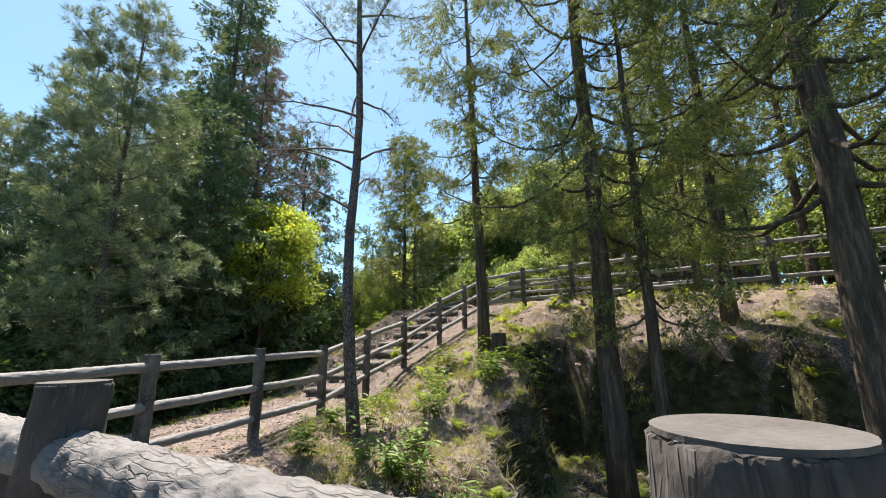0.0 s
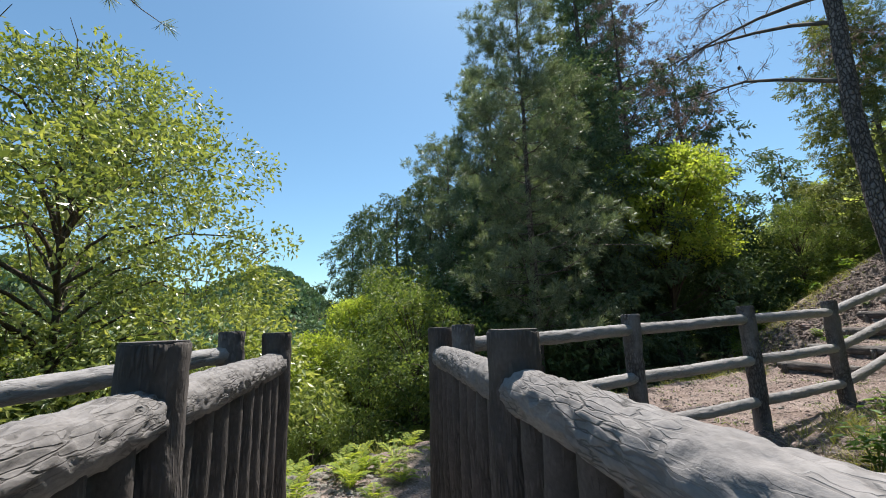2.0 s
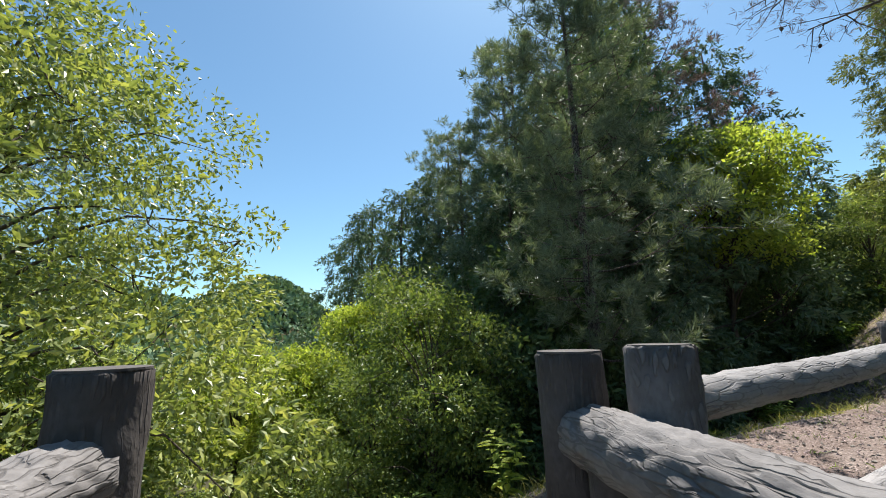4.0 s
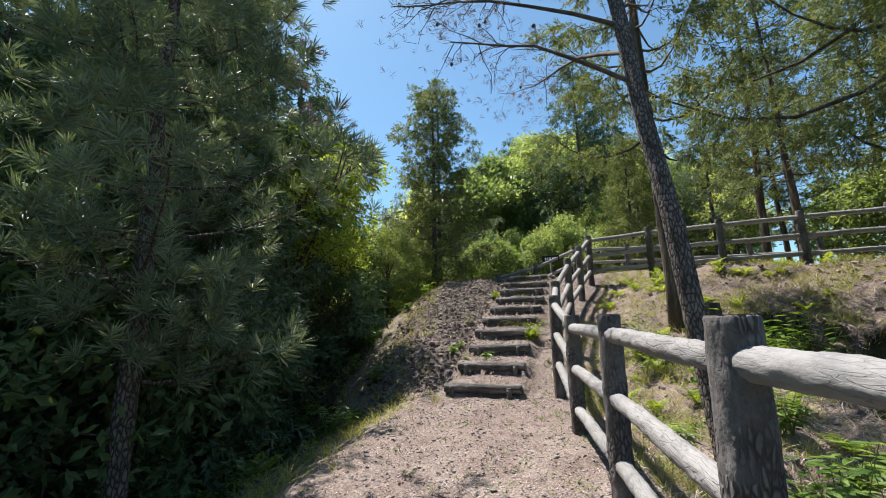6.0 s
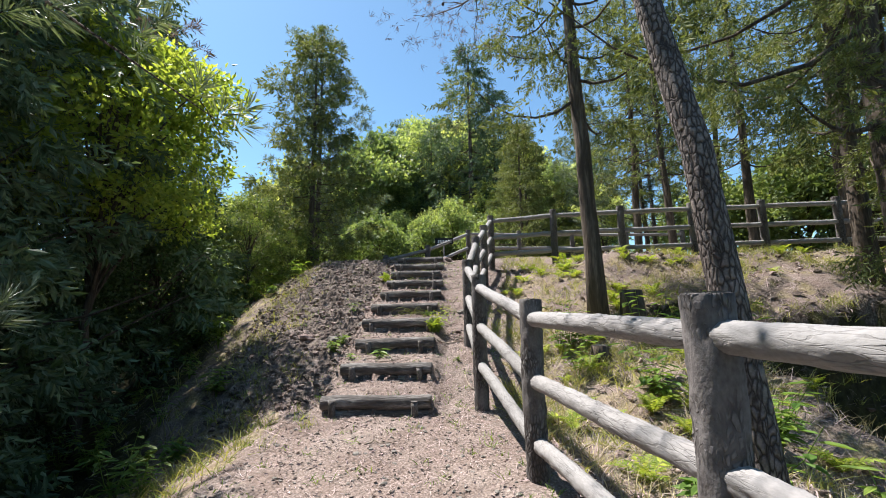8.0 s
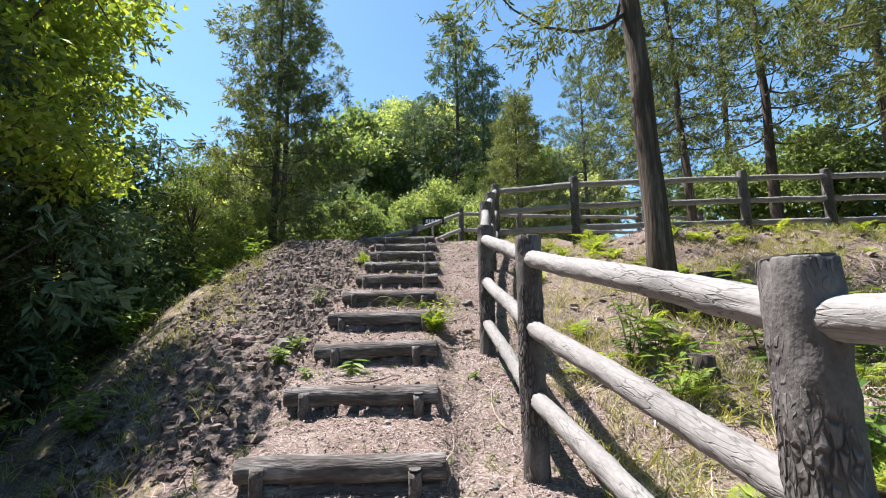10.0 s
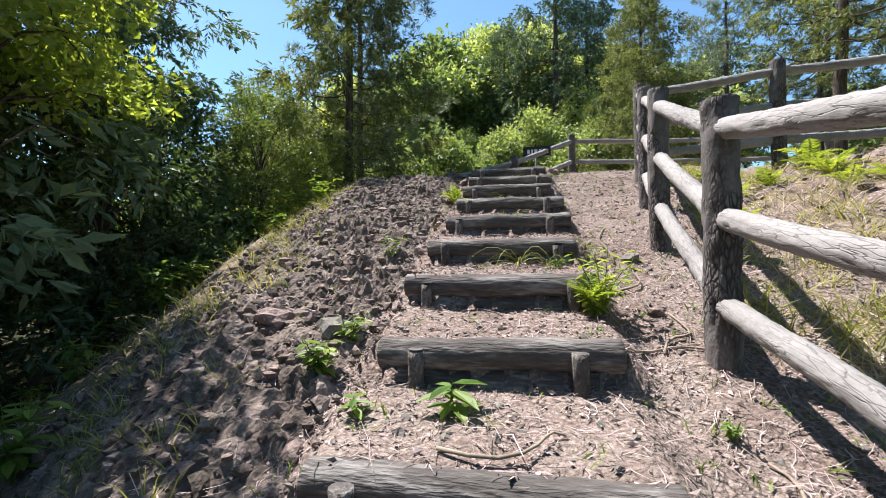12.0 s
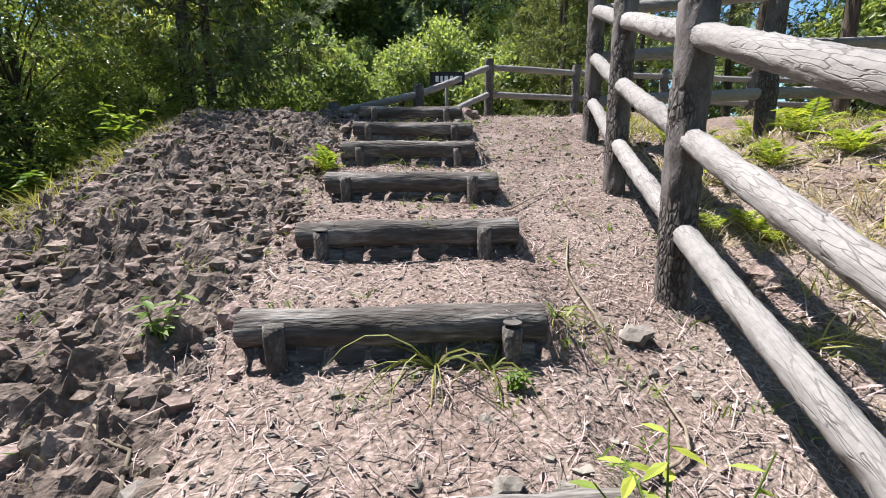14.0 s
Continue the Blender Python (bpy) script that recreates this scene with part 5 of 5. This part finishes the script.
for i in range(14):
    u, v = fr.uniform(-4.5, -1.6), fr.uniform(-6.5, 1)
    if u > float(mound_edge(v)) - 0.6:
        continue
    x, y = xy(u, v)
    fern_spots.append((x, y, fr.uniform(0.6, 1.1)))
for i, (x, y, s) in enumerate(fern_spots):
    fern(x, y, s * 0.8, 7 + i % 4, i)
for i in range(16):
    a = i * 2.4
    fern(-5.1 + 0.55 * math.cos(a) * (i / 8), 3.3 + 0.7 * math.sin(a) * (i / 8), 0.7, 7, 100 + i, "feathery green fern beside the gravel")


def weed(x, y, height, leaves, leaf, seed, label, mat=None, stems=3, droop=0.2):
    """A leafy plant: a few stems with pointed leaves along them."""
    r2 = np.random.RandomState(seed)
    t = thing("weed", (x, y, ground_z(x, y)), label, "plant", "weeds on the slope")
    tubes, base, way = [], [], []
    for s in range(stems):
        a = s * 2.4 + r2.rand()
        lean = np.array((math.cos(a), math.sin(a), 0)) * height * (0.15 + 0.35 * r2.rand()) * (stems > 1)
        pts = [lean * (k / 4) ** 1.4 + np.array((0, 0, height * (0.7 + 0.3 * r2.rand()) * k / 4)) for k in range(5)]
        pts[0] = pts[0] - np.array((0, 0, 0.03))
        tubes.append(tube(pts, [0.006, 0.005, 0.004, 0.003, 0.002], 5, cap=False))
        for k in range(leaves):
            g = 0.2 + 0.8 * (k + r2.rand()) / leaves
            j = min(int(g * 4), 3)
            p = pts[j] + (pts[j + 1] - pts[j]) * min(1.0, g * 4 - j)
            az = k * 2.4 + r2.rand()
            base.append(p)
            way.append((math.cos(az), math.sin(az), 0.35 - droop - 0.3 * r2.rand()))
    for v, f in tubes:
        mesh_object("stem", v, f, M_WEED, t)
    n = len(base)
    base, way = np.array(base), unit(np.array(way))
    L = leaf * (0.7 + 0.5 * r2.rand(n))[:, None]
    side = unit(np.cross(way, np.array((0, 0, 1.0)))) * L * 0.19
    mid1, mid2 = base + way * L * 0.35, base + way * L * 0.7 + np.array((0, 0, -0.06)) * L
    tip = base + way * L + np.array((0, 0, -0.2)) * L
    v = np.stack([base, mid1 + side, mid2 + side * 0.75, tip, mid2 - side * 0.75, mid1 - side], 1).reshape(-1, 3)
    f = np.arange(6 * n).reshape(n, 6)
    f = np.concatenate([f[:, [0, 1, 2, 3]], f[:, [0, 3, 4, 5]]])
    mesh_object("foliage", v, f, mat or M_WEED, t, smooth=False)
    return t


weed(-2.34, 11.55, 0.16, 14, 0.16, 1, "bright green seedling with strap leaves on a tread", stems=1)
weed(-2.74, 11.63, 0.10, 9, 0.09, 2, "small green seedling on a tread", stems=1)
fern(-1.33, 12.06, 0.72, 11, 201, "feathery yellow-green sapling beside a step", (0.5, 1.35))
weed(-1.25, 12.1, 0.44, 12, 0.08, 211, "feathery yellow-green sapling beside a step", M_FERN, 6, 0.3)
weed(-1.36, 12.03, 0.2, 10, 0.07, 202, "feathery yellow-green sapling beside a step", M_FERN, 4, 0.4)
fern(-1.37, 15.15, 0.7, 9, 203, "feathery yellow-green sapling beside a step", (0.2, 1.1))
weed(-2.39, 13.62, 0.24, 12, 0.08, 5, "pale green herb among the clods", stems=2)
weed(-2.9, 12.09, 0.22, 14, 0.09, 6, "pale green herb among the clods", stems=5)
weed(-2.75, 12.4, 0.18, 12, 0.08, 7, "pale green herb among the clods", stems=4)
weed(-1.3, 11.2, 0.09, 14, 0.035, 8, "small herb in the litter", stems=3)
weed(-1.2, 12.75, 0.09, 14, 0.04, 9, "small herb in the litter", stems=4)
weed(-5.5, 4.98, 0.85, 16, 0.16, 210, "bright green fan-shaped seedling in the shade of the wood", M_FERN, 4, 0.1)
wr = random.Random(8)
for i in range(30):
    u, v = wr.uniform(2.0, 5.2), wr.uniform(-3.4, 1.6)
    if u < float(fence_u(v)) + 0.45:
        continue
    x, y = xy(u, v)
    weed(x, y, wr.uniform(0.4, 0.95), 12, wr.uniform(0.12, 0.2), 20 + i, "leafy bright green weed behind the fence", stems=wr.randint(3, 6))
for i in range(70):
    u, v = wr.uniform(-5.5, -1.4), wr.uniform(-7, 7)
    if u > float(mound_edge(v)) - 0.8:
        continue
    x, y = xy(u, v)
    weed(x, y, wr.uniform(0.3, 0.8), 12, wr.uniform(0.10, 0.16), 70 + i, "green undergrowth plant in the shade of the wood", stems=wr.randint(3, 6))


pl = scatter(1700, rs, (-6.5, 0), (-8, 9), lambda u, v, r: (u < mound_edge(v) - 0.15) & (u > mound_edge(v) - 0.4 - 3.2 * r))
v, f = grass_sets(pl, rs, 10, 0.22, 0.008, 0.8)
tagged(mesh_object("undergrowth", v, f, M_GRASS, smooth=False), "long green grass and undergrowth falling towards the wood", "grass", kind="stuff")
pl = scatter(5200, rs, (-6.0, 0), (-6, 8), lambda u, v, r: (u < mound_edge(v) + 0.2) & (u > mound_edge(v) - 2.6))
n = len(pl)
v, f = lying(pl, rs.uniform(0.06, 0.28, n), rs.uniform(0.003, 0.009, n), rs, 0.5, 0.02)
faces = [tuple(q[:4]) if q[2] != q[3] else tuple(q[:3]) for q in f.tolist()]
tagged(mesh_object("dead_brush", v.tolist(), faces, M_LITTER, smooth=False), "dry stalks and dead leaves on the shaded bank", "litter", kind="stuff")


def grass_clump(x, y, count, length, seed, label):
    r2 = np.random.RandomState(seed)
    z = ground_z(x, y)
    pieces = []
    for i in range(count):
        a = r2.rand() * 6.283
        L = length * (0.6 + 0.5 * r2.rand())
        out = np.array((math.cos(a), math.sin(a), 0))
        up = 0.25 + 0.6 * r2.rand()
        pts = [out * L * g + np.array((0, 0, L * (up * 1.6 * g - (up + 0.5) * g * g))) for g in (0, 0.2, 0.4, 0.6, 0.8, 1.0)]
        pieces.append(tube(pts, [0.004, 0.004, 0.0035, 0.003, 0.002, 0.0006], 3, cap=False))
    v, f = joined(pieces)
    ob = mesh_object("grass_clump", v, f, M_GRASS, smooth=False)
    ob.location = (x, y, z)
    return tagged(ob, label, "grass", "grass clumps on the steps")


for i, (u, v, n, L) in enumerate(((0.13, 2.86, 26, 0.42), (0.35, 2.85, 14, 0.3), (0.15, 4.38, 10, 0.26), (-0.05, 5.1, 12, 0.28), (0.2, 5.85, 16, 0.25), (0.1, 6.6, 18, 0.26), (0.68, 3.1, 14, 0.25), (-0.3, 6.6, 10, 0.2))):
    x, y = xy(u, v)
    grass_clump(x, y, n, L, i, "long-bladed green grass clump in front of a step")


def stump(x, y, radius, height, seed):
    v, f = tube([(0, 0, -0.2), (0, 0, 0.1), (0, 0, height * 0.6), (0, 0, height)], [radius * 1.35, radius * 1.12, radius, radius * 0.95], 22, wobble=0.12, seed=seed, ridges=0.12)
    t = thing("tree_stump", (x, y, ground_z(x, y)), "sawn dark tree stump on the bank", "stump", "stumps on the bank")
    mesh_object("stump_body", v, f, M_BARK, t)
    disc("sawn_face", radius * 0.9, t, Matrix.Translation((0, 0, height + 0.002)), M_LOGTOP)
    return t


stump(1.55, 10.75, 0.17, 0.45, 1.0)
stump(0.35, 10.2, 0.11, 0.22, 4.0)


def sign(x, y, z):
    g = ground_z(x, y)
    t = thing("sign", (x, y, g), "small black sign board with white lettering on a dark post", "sign")
    v, f = tube([(0, 0.03, -0.1), (0, 0.03, (z - g) * 0.5), (0, 0.03, z - g + 0.1)], [0.03, 0.03, 0.03], 10)
    mesh_object("post", v, f, M_LOG, t)
    face = -Vector((0.45, 0.89, 0))
    m = Matrix.Translation((0, 0, z - g)) @ face.to_track_quat("-Y", "Z").to_matrix().to_4x4()
    bm = bmesh.new()
    bmesh.ops.create_cube(bm, size=1)
    for vert in bm.verts:
        vert.co.x, vert.co.y, vert.co.z = vert.co.x * 0.62, vert.co.y * 0.03, vert.co.z * 0.22
    bmesh.ops.bevel(bm, geom=bm.edges[:], offset=0.006, segments=2)
    board = part("board", bm, M_SIGN, t, "black painted board")
    board.matrix_basis = m
    xs = -0.22
    for w in (0.07, 0.05, 0.08, 0.07, 0.06, 0.05):
        bm = bmesh.new()
        bmesh.ops.create_cube(bm, size=1)
        for vert in bm.verts:
            vert.co.x, vert.co.y, vert.co.z = vert.co.x * w * 0.8, vert.co.y * 0.004, vert.co.z * 0.10
        bar = part("letter_bar", bm, M_WHITE, board, "white letter shape")
        bar.matrix_basis = Matrix.Translation((xs + w / 2, -0.018, -0.01))
        xs += w + 0.02
    return t


sign(1.48, 18.61, 3.71)
